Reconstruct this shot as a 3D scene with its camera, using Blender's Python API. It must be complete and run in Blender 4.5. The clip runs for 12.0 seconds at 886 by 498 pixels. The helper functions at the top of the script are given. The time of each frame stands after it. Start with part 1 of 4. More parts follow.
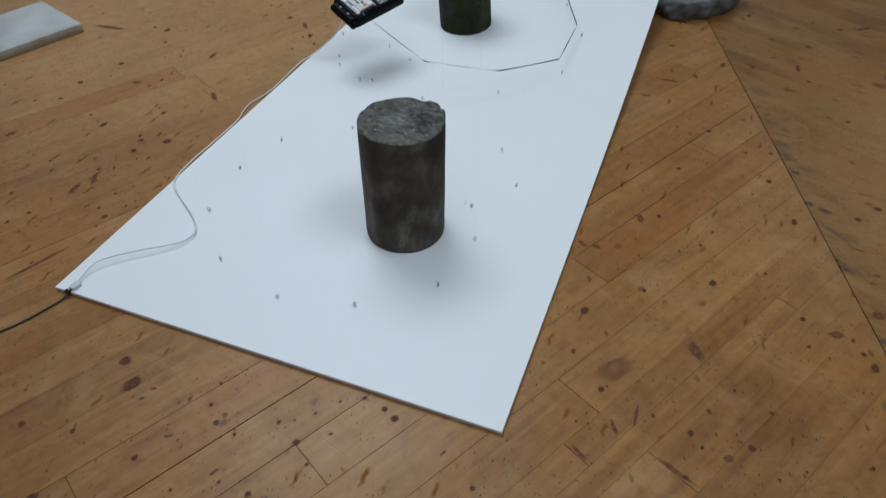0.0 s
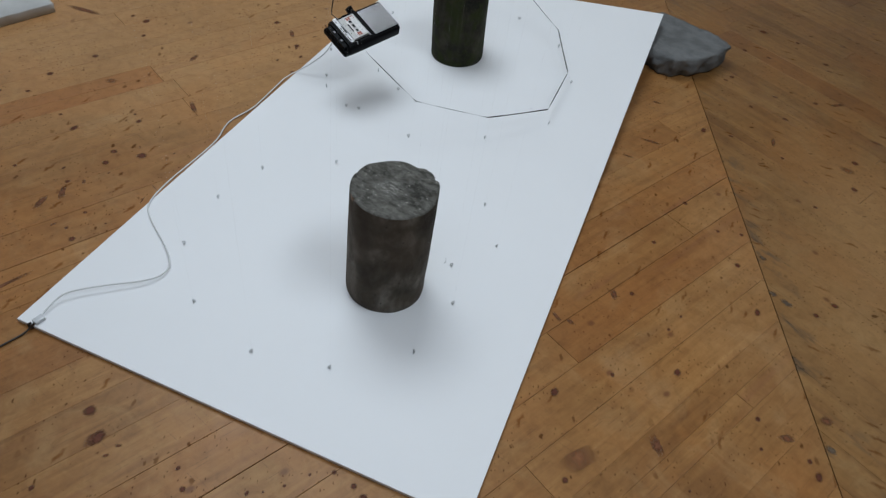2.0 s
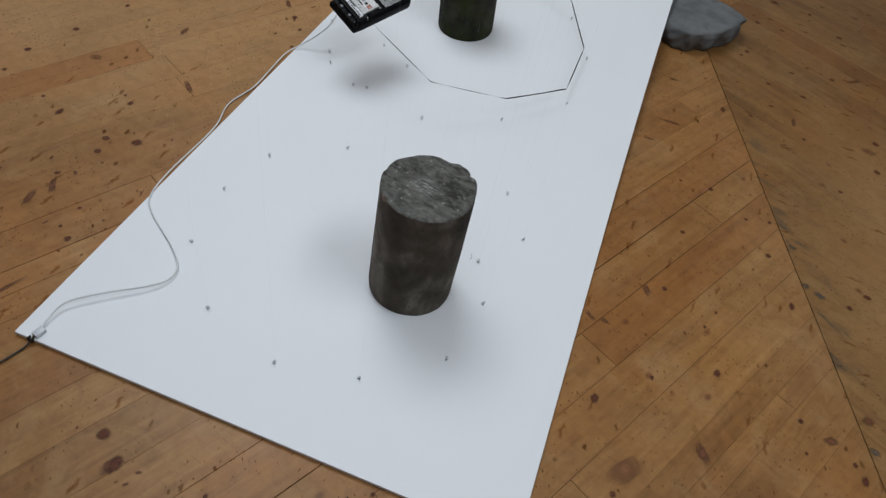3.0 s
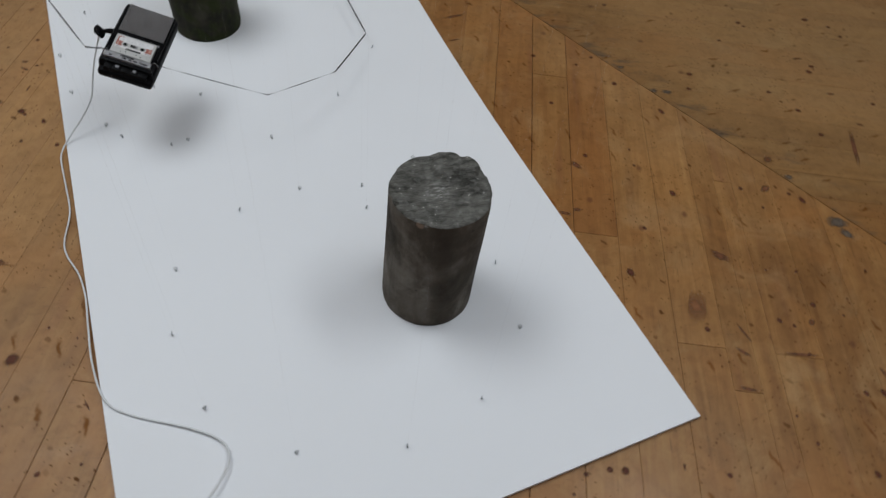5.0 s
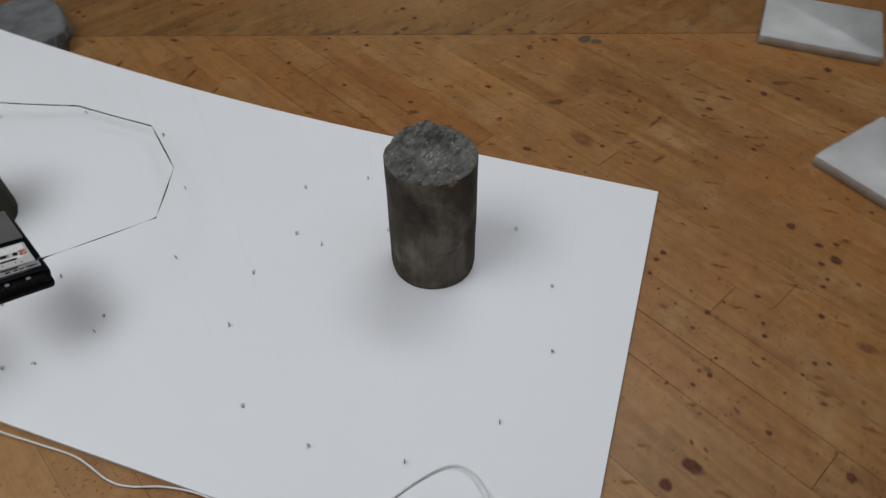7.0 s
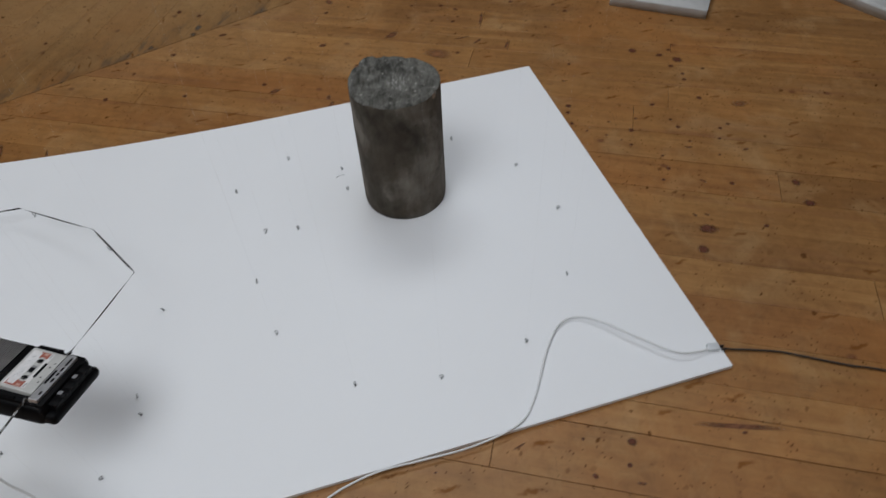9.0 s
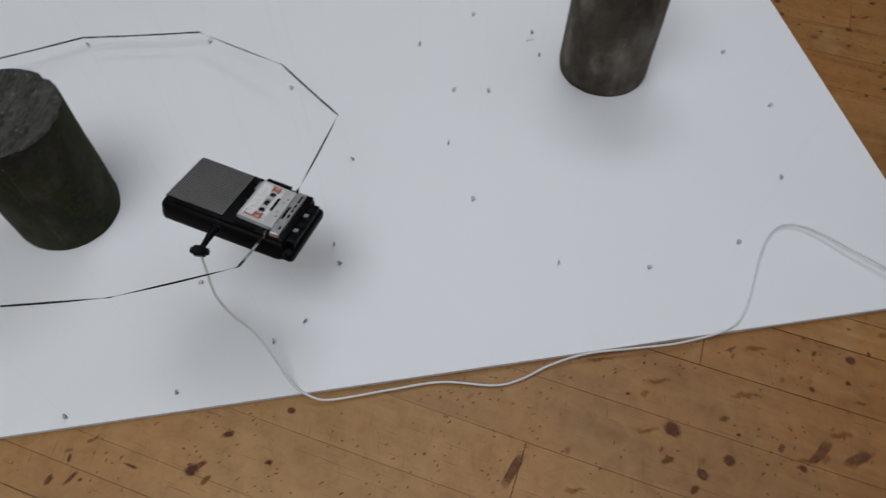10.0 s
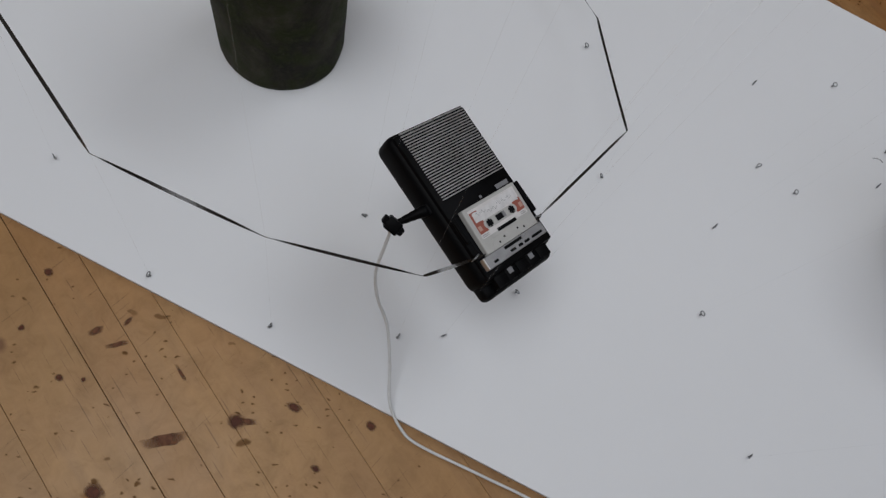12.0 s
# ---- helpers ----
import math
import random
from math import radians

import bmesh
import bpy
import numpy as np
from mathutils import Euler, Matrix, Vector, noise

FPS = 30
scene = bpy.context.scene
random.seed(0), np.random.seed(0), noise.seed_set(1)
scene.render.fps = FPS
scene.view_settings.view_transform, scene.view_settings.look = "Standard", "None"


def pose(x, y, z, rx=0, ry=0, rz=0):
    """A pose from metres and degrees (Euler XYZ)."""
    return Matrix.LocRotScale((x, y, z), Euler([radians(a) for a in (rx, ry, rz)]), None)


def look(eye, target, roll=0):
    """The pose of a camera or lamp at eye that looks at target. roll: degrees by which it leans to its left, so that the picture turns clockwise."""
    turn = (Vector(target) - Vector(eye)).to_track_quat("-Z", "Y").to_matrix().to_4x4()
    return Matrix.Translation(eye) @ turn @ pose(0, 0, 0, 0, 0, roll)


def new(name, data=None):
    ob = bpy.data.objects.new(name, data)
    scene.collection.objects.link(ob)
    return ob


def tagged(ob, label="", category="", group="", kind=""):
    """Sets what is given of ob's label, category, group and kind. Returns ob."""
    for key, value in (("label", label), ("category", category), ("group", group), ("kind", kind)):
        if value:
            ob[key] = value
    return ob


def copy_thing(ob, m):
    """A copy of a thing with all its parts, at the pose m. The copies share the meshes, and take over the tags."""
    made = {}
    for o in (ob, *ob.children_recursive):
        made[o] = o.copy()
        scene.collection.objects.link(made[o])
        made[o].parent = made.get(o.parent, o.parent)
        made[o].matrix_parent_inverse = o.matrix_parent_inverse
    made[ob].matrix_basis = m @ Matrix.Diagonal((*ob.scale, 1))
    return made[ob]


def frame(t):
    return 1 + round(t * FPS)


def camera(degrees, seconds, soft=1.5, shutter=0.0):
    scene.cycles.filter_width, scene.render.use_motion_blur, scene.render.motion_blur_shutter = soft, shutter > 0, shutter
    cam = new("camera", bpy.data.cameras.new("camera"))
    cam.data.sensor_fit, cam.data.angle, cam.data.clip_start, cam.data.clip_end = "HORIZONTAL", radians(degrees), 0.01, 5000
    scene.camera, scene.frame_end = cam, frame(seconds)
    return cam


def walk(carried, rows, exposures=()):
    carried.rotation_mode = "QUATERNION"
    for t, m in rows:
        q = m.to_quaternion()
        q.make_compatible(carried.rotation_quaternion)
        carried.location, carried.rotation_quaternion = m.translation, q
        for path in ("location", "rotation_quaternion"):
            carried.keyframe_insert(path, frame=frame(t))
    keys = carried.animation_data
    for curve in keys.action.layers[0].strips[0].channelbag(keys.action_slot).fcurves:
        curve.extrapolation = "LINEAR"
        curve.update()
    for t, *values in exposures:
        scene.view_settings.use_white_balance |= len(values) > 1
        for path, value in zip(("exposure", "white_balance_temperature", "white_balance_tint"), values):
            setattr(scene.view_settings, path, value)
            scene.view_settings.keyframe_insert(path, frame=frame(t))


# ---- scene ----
cam = camera(65.5, 12.0, soft=1.3, shutter=0.3)
PATH = [
    (0, (0.1864, -0.7994, 1.2946), (-0.3544, 0.5668, -0.0617), -0.66),
    (0.5, (0.1726, -0.8033, 1.4192), (-0.3229, 0.4298, -0.0756), -1.36),
    (1, (0.1408, -0.8147, 1.4883), (-0.2671, 0.5033, 0.0390), 4.33),
    (1.5, (0.1130, -0.7907, 1.4733), (-0.2890, 0.5901, 0.0842), 8.04),
    (2, (0.0239, -0.6663, 1.4837), (-0.3465, 0.6940, 0.0652), 9.58),
    (2.5, (-0.0600, -0.6092, 1.4623), (-0.3320, 0.7562, 0.0263), 12.83),
    (2.7, (-0.0935, -0.5977, 1.4571), (-0.3837, 0.7360, -0.0040), 12.18),
    (4.3, (-0.709, -0.462, 1.407), (-0.439, 0.802, -0.12), 9.8),
    (4.5, (-0.761, -0.44, 1.415), (-0.49, 0.782, -0.144), 5.0),
    (5, (-0.946, -0.367, 1.403), (-0.306, 0.749, -0.128), 8.4),
    (5.5, (-1.168, -0.286, 1.406), (-0.388, 0.713, -0.141), 2.0),
    (6, (-1.306, -0.175, 1.403), (-0.253, 0.586, -0.118), 6.0),
    (6.5, (-1.432, -0.061, 1.4), (-0.347, 0.66, -0.118), -2.5),
    (7, (-1.617, 0.102, 1.388), (-0.336, 0.555, -0.08), -0.9),
    (7.2, (-1.69, 0.174, 1.379), (-0.375, 0.525, -0.085), -2.6),
    (8.8, (-1.84, 0.7, 1.348), (-0.509, 0.442, -0.122), -2.2),
    (9, (-1.833, 0.791, 1.318), (-0.536, 0.463, -0.17), -3.1),
    (9.5, (-1.798, 1.001, 1.301), (-0.611, 0.673, -0.275), -2.8),
    (9.8, (-1.766, 1.088, 1.252), (-0.659, 0.919, -0.405), -4.2),
    (10, (-1.7184, 1.1707, 1.2374), (-0.6552, 0.9780, -0.4460), 1.40),
    (10.5, (-1.5795, 1.2666, 1.1776), (-0.5683, 1.1513, -0.5437), 6.75),
    (11, (-1.4561, 1.3204, 1.1161), (-0.5526, 1.3282, -0.6677), 14.88),
    (11.5, (-1.4060, 1.3701, 1.0855), (-0.6131, 1.4384, -0.7494), 17.81),
    (12, (-1.3790, 1.3918, 1.0646), (-0.6105, 1.3869, -0.7814), 27.87),
]
# the phone's own exposure drifts down as white fills its view, and its white balance warms a little
EXPOSURES = [(0.0, 0.04, 5900, 3), (1.5, 0.03, 6100, 5), (2.7, 0.02, 6300, 8), (5.5, -0.13, 6540, 9), (7.0, -0.13, 6620, 10), (9.0, -0.13, 6560, 10),
             (9.5, -0.12, 6540, 10), (10.0, -0.24, 6520, 10), (10.5, -0.39, 6580, 9), (11.0, -0.43, 6650, 10), (12.0, -0.46, 6650, 12)]
walk(cam, [(t, look(eye, target, roll)) for t, eye, target, roll in PATH], EXPOSURES)

# ---------------------------------------------------------------- light
# Unseen white exhibition room: two overcast skylights and an added fill in its ceiling.
# unseen walls for bounce; east and south set far off to keep reflections dim
ROOM_X, ROOM_Y, ROOM_Z = (-5.0, 7.5), (-7.0, 6.2), 4.0

world = bpy.data.worlds.new("overcast_sky")
world.use_nodes = True
scene.world = world
sky = world.node_tree.nodes.new("ShaderNodeTexSky")
sky.sky_type, sky.sun_disc = "NISHITA", False
sky.sun_elevation, sky.sun_rotation = radians(50), radians(300)
world.node_tree.links.new(sky.outputs[0], world.node_tree.nodes["Background"].inputs[0])
world.node_tree.nodes["Background"].inputs[1].default_value = 0.1

# (centre x, centre y, size x, size y, watts)
# last row: overhead fill, added to soften the shadows on the board
SKYLIGHTS_AND_FILL = [(-2.05, 2.25, 2.2, 2.2, 86.0), (1.6, 0.25, 1.2, 2.2, 56.0), (-0.5, -0.9, 2.8, 3.4, 30.0)]
for n, (lx, ly, sx, sy, watts) in enumerate(SKYLIGHTS_AND_FILL):
    lamp = bpy.data.lights.new("skylight_fill_lamp", "AREA")
    lamp.shape, lamp.size, lamp.size_y, lamp.energy = "RECTANGLE", sx - 0.06, sy - 0.06, watts
    lamp.color = (0.91, 0.96, 1.0)
    new("skylight_fill_lamp", lamp).matrix_world = pose(lx, ly, ROOM_Z + 0.06)

# ---------------------------------------------------------------- materials


def material(name, rough=0.6, metal=0.0, color=(0.5, 0.5, 0.5)):
    m = bpy.data.materials.new(name)
    m.use_nodes = True
    b = m.node_tree.nodes["Principled BSDF"]
    b.inputs["Base Color"].default_value = (*color, 1)
    b.inputs["Roughness"].default_value = rough
    b.inputs["Metallic"].default_value = metal
    return m, m.node_tree, b


def node(tree, kind, **values):
    n = tree.nodes.new(kind)
    for key, value in values.items():
        n.inputs[key].default_value = value
    return n


def ramp(tree, source, stops):
    r = tree.nodes.new("ShaderNodeValToRGB")
    e = r.color_ramp.elements
    while len(e) < len(stops):
        e.new(0.5)
    for el, (p, c) in zip(e, stops):
        el.position = p
        el.color = (*c, 1) if isinstance(c, tuple) else (c, c, c, 1)
    tree.links.new(source, r.inputs[0])
    return r.outputs[0]


def mix(tree, factor, a, b, blend="MIX"):
    m = tree.nodes.new("ShaderNodeMix")
    m.data_type, m.blend_type = "RGBA", blend
    for value, slot in ((factor, 0), (a, 6), (b, 7)):
        if isinstance(value, (int, float)):
            m.inputs[slot].default_value = value
        elif isinstance(value, tuple):
            m.inputs[slot].default_value = (*value, 1)
        else:
            tree.links.new(value, m.inputs[slot])
    return m.outputs[2]


def calc(tree, op, a, b=0.0, c=0.0):
    m = tree.nodes.new("ShaderNodeMath")
    m.operation = op
    for value, slot in ((a, 0), (b, 1), (c, 2)):
        if isinstance(value, (int, float)):
            m.inputs[slot].default_value = value
        else:
            tree.links.new(value, m.inputs[slot])
    return m.outputs[0]


def bump(tree, bsdf, height, strength, distance):
    n = node(tree, "ShaderNodeBump", Strength=strength, Distance=distance)
    tree.links.new(height, n.inputs["Height"])
    tree.links.new(n.outputs[0], bsdf.inputs["Normal"])


def noise_tex(tree, vector, scale, detail=4.0, rough=0.55, distort=0.0):
    n = node(tree, "ShaderNodeTexNoise", Scale=scale, Detail=detail, Roughness=rough, Distortion=distort)
    if vector is not None:
        tree.links.new(vector, n.inputs["Vector"])
    return n.outputs["Fac"]


def place(tree, angle=0.0, scale=(1, 1, 1), offset=None):
    """World position turned by an angle about z and scaled; offset: a socket that is added."""
    g = tree.nodes.new("ShaderNodeNewGeometry")
    m = node(tree, "ShaderNodeMapping")
    m.inputs["Rotation"].default_value = (0, 0, radians(angle))
    out = g.outputs["Position"]
    tree.links.new(out, m.inputs["Vector"])
    out = m.outputs[0]
    if offset is not None:
        v = tree.nodes.new("ShaderNodeVectorMath")
        v.operation = "ADD"
        tree.links.new(out, v.inputs[0])
        tree.links.new(offset, v.inputs[1])
        out = v.outputs[0]
    s = tree.nodes.new("ShaderNodeVectorMath")
    s.operation = "MULTIPLY"
    s.inputs[1].default_value = scale
    tree.links.new(out, s.inputs[0])
    return s.outputs[0]


def link(tree, a, b):
    tree.links.new(a, b)


SEAM_P, SEAM_A = (0.5913, 1.1091), 108.3       # the line on which the two fields of planks meet
ANGLE_A, ANGLE_B = 61.6, 151.6               # the planks' directions on its two sides


def wood(name, angle, stained, overall_tone=(1.0, 1.0, 1.0)):
    m, t, b = material(name, 0.42)
    info = t.nodes.new("ShaderNodeObjectInfo")
    comb = t.nodes.new("ShaderNodeCombineXYZ")
    link(t, calc(t, "MULTIPLY", info.outputs["Random"], 37.0), comb.inputs[0])
    link(t, calc(t, "MULTIPLY", info.outputs["Random"], 11.0), comb.inputs[1])
    off = comb.outputs[0]
    along = place(t, -angle, (1.2, 16, 1), off)
    fine = place(t, -angle, (6, 130, 1), off)
    flat = place(t, 0)
    plank = place(t, -angle, (1, 1, 1), off)
    grain = noise_tex(t, along, 2.2, 5, 0.6, 0.6)
    fibre = noise_tex(t, fine, 2.0, 3, 0.6)
    base = ramp(t, grain, [(0.25, (0.215, 0.102, 0.037)), (0.5, (0.335, 0.178, 0.065)), (0.75, (0.43, 0.252, 0.101))])
    base = mix(t, calc(t, "MULTIPLY", fibre, 0.45), base, (0.21, 0.112, 0.042))
    # each plank its own tone, from pale pine to reddish heartwood
    tone = ramp(t, info.outputs["Random"], [(0.0, (0.78, 0.73, 0.70)), (0.3, (1.0, 0.97, 0.94)), (0.65, (1.12, 1.12, 1.12)), (0.8, (1.0, 0.98, 0.95)), (1.0, (0.92, 0.77, 0.68))])
    base = mix(t, 1.0, base, tone, "MULTIPLY")
    # reddish heartwood streaks
    streak = ramp(t, noise_tex(t, place(t, -angle, (0.7, 9, 1), off), 2.0, 2, 0.5, 0.3), [(0.60, 0.0), (0.72, 1.0)])
    base = mix(t, calc(t, "MULTIPLY", streak, 0.5), base, (0.22, 0.095, 0.05))
    # old stains and wear of the varnish
    cloud = noise_tex(t, flat, 2.3, 4, 0.6, 0.4)
    base = mix(t, ramp(t, cloud, [(0.38, 0.0), (0.66, 0.5)]), base, (0.18, 0.088, 0.032))
    base = mix(t, ramp(t, noise_tex(t, flat, 1.7, 4, 0.6, 0.8), [(0.45, 0.0), (0.62, 0.5)]), base, (0.36, 0.160, 0.048))
    # varnish worn beside the board; sheen painted in pale there and across the seam
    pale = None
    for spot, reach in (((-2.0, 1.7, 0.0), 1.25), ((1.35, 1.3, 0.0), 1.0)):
        patch_distance = t.nodes.new("ShaderNodeVectorMath")
        patch_distance.operation = "DISTANCE"
        patch_distance.inputs[1].default_value = spot
        link(t, flat, patch_distance.inputs[0])
        ragged = calc(t, "DIVIDE", calc(t, "ADD", patch_distance.outputs["Value"], calc(t, "MULTIPLY", noise_tex(t, flat, 2.2, 5, 0.65, 0.6), 0.7)), reach)
        worn_sheen = ramp(t, calc(t, "MULTIPLY", ragged, 0.5), [(0.42, 1.0), (0.72, 0.0)])
        pale = worn_sheen if pale is None else calc(t, "MAXIMUM", pale, worn_sheen)
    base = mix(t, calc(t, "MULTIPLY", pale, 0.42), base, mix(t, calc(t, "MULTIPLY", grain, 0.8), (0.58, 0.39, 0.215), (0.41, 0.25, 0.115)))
    worn = noise_tex(t, flat, 5.5, 5, 0.65, 0.8)
    base = mix(t, ramp(t, worn, [(0.52, 0.0), (0.72, 0.45)]), base, (0.42, 0.28, 0.14))
    # patina: fine mottling, and scratches in all directions
    patina = ramp(t, noise_tex(t, flat, 26, 7, 0.72, 0.6), [(0.30, (0.80, 0.77, 0.73)), (0.50, (1.0, 1.0, 1.0)), (0.70, (1.13, 1.15, 1.18))])
    base = mix(t, 1.0, base, patina, "MULTIPLY")
    for turn, often in ((17, 0.70), (-63, 0.71), (-angle, 0.68)):
        line = noise_tex(t, place(t, turn, (9, 420, 1)), 1.0, 2, 0.5, 0.2)
        base = mix(t, calc(t, "MULTIPLY", ramp(t, line, [(often, 0.0), (often + 0.03, 1.0)]), 0.6), base, (0.10, 0.050, 0.026))
    # small dark flecks and dents, in clusters
    fleck = t.nodes.new("ShaderNodeTexVoronoi")
    fleck.voronoi_dimensions = "2D"
    fleck.inputs["Scale"].default_value = 34.0
    warp = t.nodes.new("ShaderNodeTexNoise")
    warp.inputs["Scale"].default_value = 45.0
    link(t, flat, warp.inputs["Vector"])
    bent = t.nodes.new("ShaderNodeVectorMath")
    bent.operation = "MULTIPLY_ADD"
    bent.inputs[1].default_value = (0.016, 0.016, 0.0)
    link(t, warp.outputs["Color"], bent.inputs[0])
    link(t, place(t, -angle + 38, (1.0, 0.62, 1)), bent.inputs[2])
    link(t, bent.outputs[0], fleck.inputs["Vector"])
    keep = calc(t, "GREATER_THAN", noise_tex(t, flat, 4.2, 3, 0.6), 0.44)
    tell = t.nodes.new("ShaderNodeSeparateColor")
    link(t, fleck.outputs["Color"], tell.inputs[0])
    pick = calc(t, "GREATER_THAN", tell.outputs[0], 0.70)
    size = calc(t, "ADD", calc(t, "MULTIPLY", calc(t, "POWER", tell.outputs[1], 4.0), 1.5), 0.22)
    dot = ramp(t, calc(t, "DIVIDE", fleck.outputs["Distance"], size), [(0.09, 1.0), (0.17, 0.0)])
    dot = calc(t, "MULTIPLY", calc(t, "MULTIPLY", dot, keep), calc(t, "MULTIPLY", pick, calc(t, "ADD", calc(t, "MULTIPLY", tell.outputs[2], 0.7), 0.3)))
    tiny = t.nodes.new("ShaderNodeTexVoronoi")
    tiny.voronoi_dimensions = "2D"
    tiny.inputs["Scale"].default_value = 80.0
    link(t, bent.outputs[0], tiny.inputs["Vector"])
    speck = calc(t, "MULTIPLY", ramp(t, tiny.outputs["Distance"], [(0.06, 1.0), (0.16, 0.0)]), calc(t, "GREATER_THAN", tiny.outputs["Color"], 0.62))
    speck = calc(t, "MULTIPLY", speck, calc(t, "GREATER_THAN", noise_tex(t, flat, 7.0, 3, 0.6), 0.50))
    base = mix(t, calc(t, "MULTIPLY", speck, 0.7), base, (0.060, 0.028, 0.014))
    base = mix(t, calc(t, "MULTIPLY", dot, 0.7), base, (0.060, 0.024, 0.012))
    dash = t.nodes.new("ShaderNodeTexVoronoi")
    dash.voronoi_dimensions = "2D"
    dash.inputs["Scale"].default_value = 9.0
    bent2 = t.nodes.new("ShaderNodeVectorMath")
    bent2.operation = "MULTIPLY_ADD"
    bent2.inputs[1].default_value = (0.03, 0.05, 0.0)
    link(t, warp.outputs["Color"], bent2.inputs[0])
    link(t, place(t, -angle - 25, (0.55, 2.4, 1)), bent2.inputs[2])
    link(t, bent2.outputs[0], dash.inputs["Vector"])
    scar = calc(t, "MULTIPLY", ramp(t, dash.outputs["Distance"], [(0.05, 1.0), (0.14, 0.0)]), calc(t, "GREATER_THAN", dash.outputs["Color"], 0.72))
    base = mix(t, calc(t, "MULTIPLY", scar, 0.45), base, (0.11, 0.040, 0.018))
    # small knots
    knot = t.nodes.new("ShaderNodeTexVoronoi")
    knot.voronoi_dimensions = "2D"
    knot.inputs["Scale"].default_value = 6.5
    link(t, place(t, -angle, (0.8, 1.15, 1), off), knot.inputs["Vector"])
    ring = calc(t, "ADD", knot.outputs["Distance"], calc(t, "MULTIPLY", noise_tex(t, plank, 60, 2), 0.03))
    spot = calc(t, "MULTIPLY", ramp(t, ring, [(0.045, 1.0), (0.095, 0.0)]), calc(t, "GREATER_THAN", knot.outputs["Color"], 0.80))
    base = mix(t, calc(t, "MULTIPLY", spot, 0.7), base, (0.12, 0.042, 0.020))
    if stained:
        g = t.nodes.new("ShaderNodeNewGeometry")
        mp = node(t, "ShaderNodeMapping")
        mp.vector_type = "TEXTURE"
        mp.inputs["Location"].default_value = (*SEAM_P, 0)
        mp.inputs["Rotation"].default_value = (0, 0, radians(SEAM_A))
        link(t, g.outputs["Position"], mp.inputs["Vector"])
        sep = t.nodes.new("ShaderNodeSeparateXYZ")
        link(t, mp.outputs[0], sep.inputs[0])
        near = ramp(t, calc(t, "ABSOLUTE", sep.outputs[1]), [(0.015, 1.0), (0.20, 0.0)])
        patch = ramp(t, noise_tex(t, place(t, -angle, (5, 14, 1)), 1.0, 5, 0.7, 0.5), [(0.54, 0.0), (0.66, 1.0)])
        base = mix(t, calc(t, "MULTIPLY", calc(t, "MULTIPLY", near, patch), 0.75), base, (0.075, 0.066, 0.060))
    base = mix(t, 1.0, base, overall_tone, "MULTIPLY")
    link(t, base, b.inputs["Base Color"])
    rough = ramp(t, worn, [(0.3, 0.32), (0.7, 0.48)])
    link(t, rough, b.inputs["Roughness"])
    dull = calc(t, "SUBTRACT", 1.0, calc(t, "MAXIMUM", dot, calc(t, "MAXIMUM", scar, speck)))
    link(t, calc(t, "MULTIPLY", dull, 0.42), b.inputs["Specular IOR Level"])
    b.inputs["Specular Tint"].default_value = (1.0, 0.90, 0.74, 1)      # warm tint put into the varnish's reflections against the cool skylight
    h = calc(t, "ADD", calc(t, "MULTIPLY", fibre, 0.4), calc(t, "MULTIPLY", dot, -1.0))
    bump(t, b, h, 0.25, 0.0006)
    return m


# last value tones the whole material; the field across the seam is darker
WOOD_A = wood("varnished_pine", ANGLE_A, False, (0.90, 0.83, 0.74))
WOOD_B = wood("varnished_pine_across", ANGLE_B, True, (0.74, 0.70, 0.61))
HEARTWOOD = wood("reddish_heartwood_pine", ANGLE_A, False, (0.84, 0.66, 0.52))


def knot_wood(name, low, high, inner=0.26, outer=0.47):
    """Dark wood that fades out raggedly towards the rim of its mark."""
    m, t, b = material(name, 0.6)
    b.inputs["Specular IOR Level"].default_value = 0.2
    n = noise_tex(t, place(t, 20, (1, 1, 1)), 90, 3, 0.6, 1.0)
    link(t, ramp(t, n, [(0.3, low), (0.7, high)]), b.inputs["Base Color"])
    where = t.nodes.new("ShaderNodeTexCoord")
    off = t.nodes.new("ShaderNodeVectorMath")
    off.operation = "MULTIPLY_ADD"
    off.inputs[1].default_value, off.inputs[2].default_value = (1, 1, 0), (-0.5, -0.5, 0)
    link(t, where.outputs["Generated"], off.inputs[0])
    far = t.nodes.new("ShaderNodeVectorMath")
    far.operation = "LENGTH"
    link(t, off.outputs[0], far.inputs[0])
    ragged = calc(t, "ADD", far.outputs["Value"], calc(t, "MULTIPLY", calc(t, "SUBTRACT", noise_tex(t, place(t), 160, 3, 0.6), 0.5), 0.35))
    clear = t.nodes.new("ShaderNodeBsdfTransparent")
    both = t.nodes.new("ShaderNodeMixShader")
    link(t, ramp(t, ragged, [(inner, 0.0), (outer, 1.0)]), both.inputs[0])
    link(t, b.outputs[0], both.inputs[1])
    link(t, clear.outputs[0], both.inputs[2])
    link(t, both.outputs[0], t.nodes["Material Output"].inputs["Surface"])
    return m


KNOT = knot_wood("pine_knot", (0.066, 0.021, 0.012), (0.135, 0.046, 0.023), 0.17, 0.45)
SMEAR = knot_wood("brown_smear", (0.105, 0.040, 0.020), (0.18, 0.075, 0.035), 0.08, 0.46)
IRON = knot_wood("iron_stain", (0.050, 0.042, 0.038), (0.16, 0.115, 0.075), 0.10, 0.45)
RED_STAIN = knot_wood("reddish_stain", (0.17, 0.070, 0.030), (0.25, 0.110, 0.046), 0.0, 0.46)
GAP, _, _ = material("dirty_joint", 0.95, color=(0.030, 0.018, 0.011))


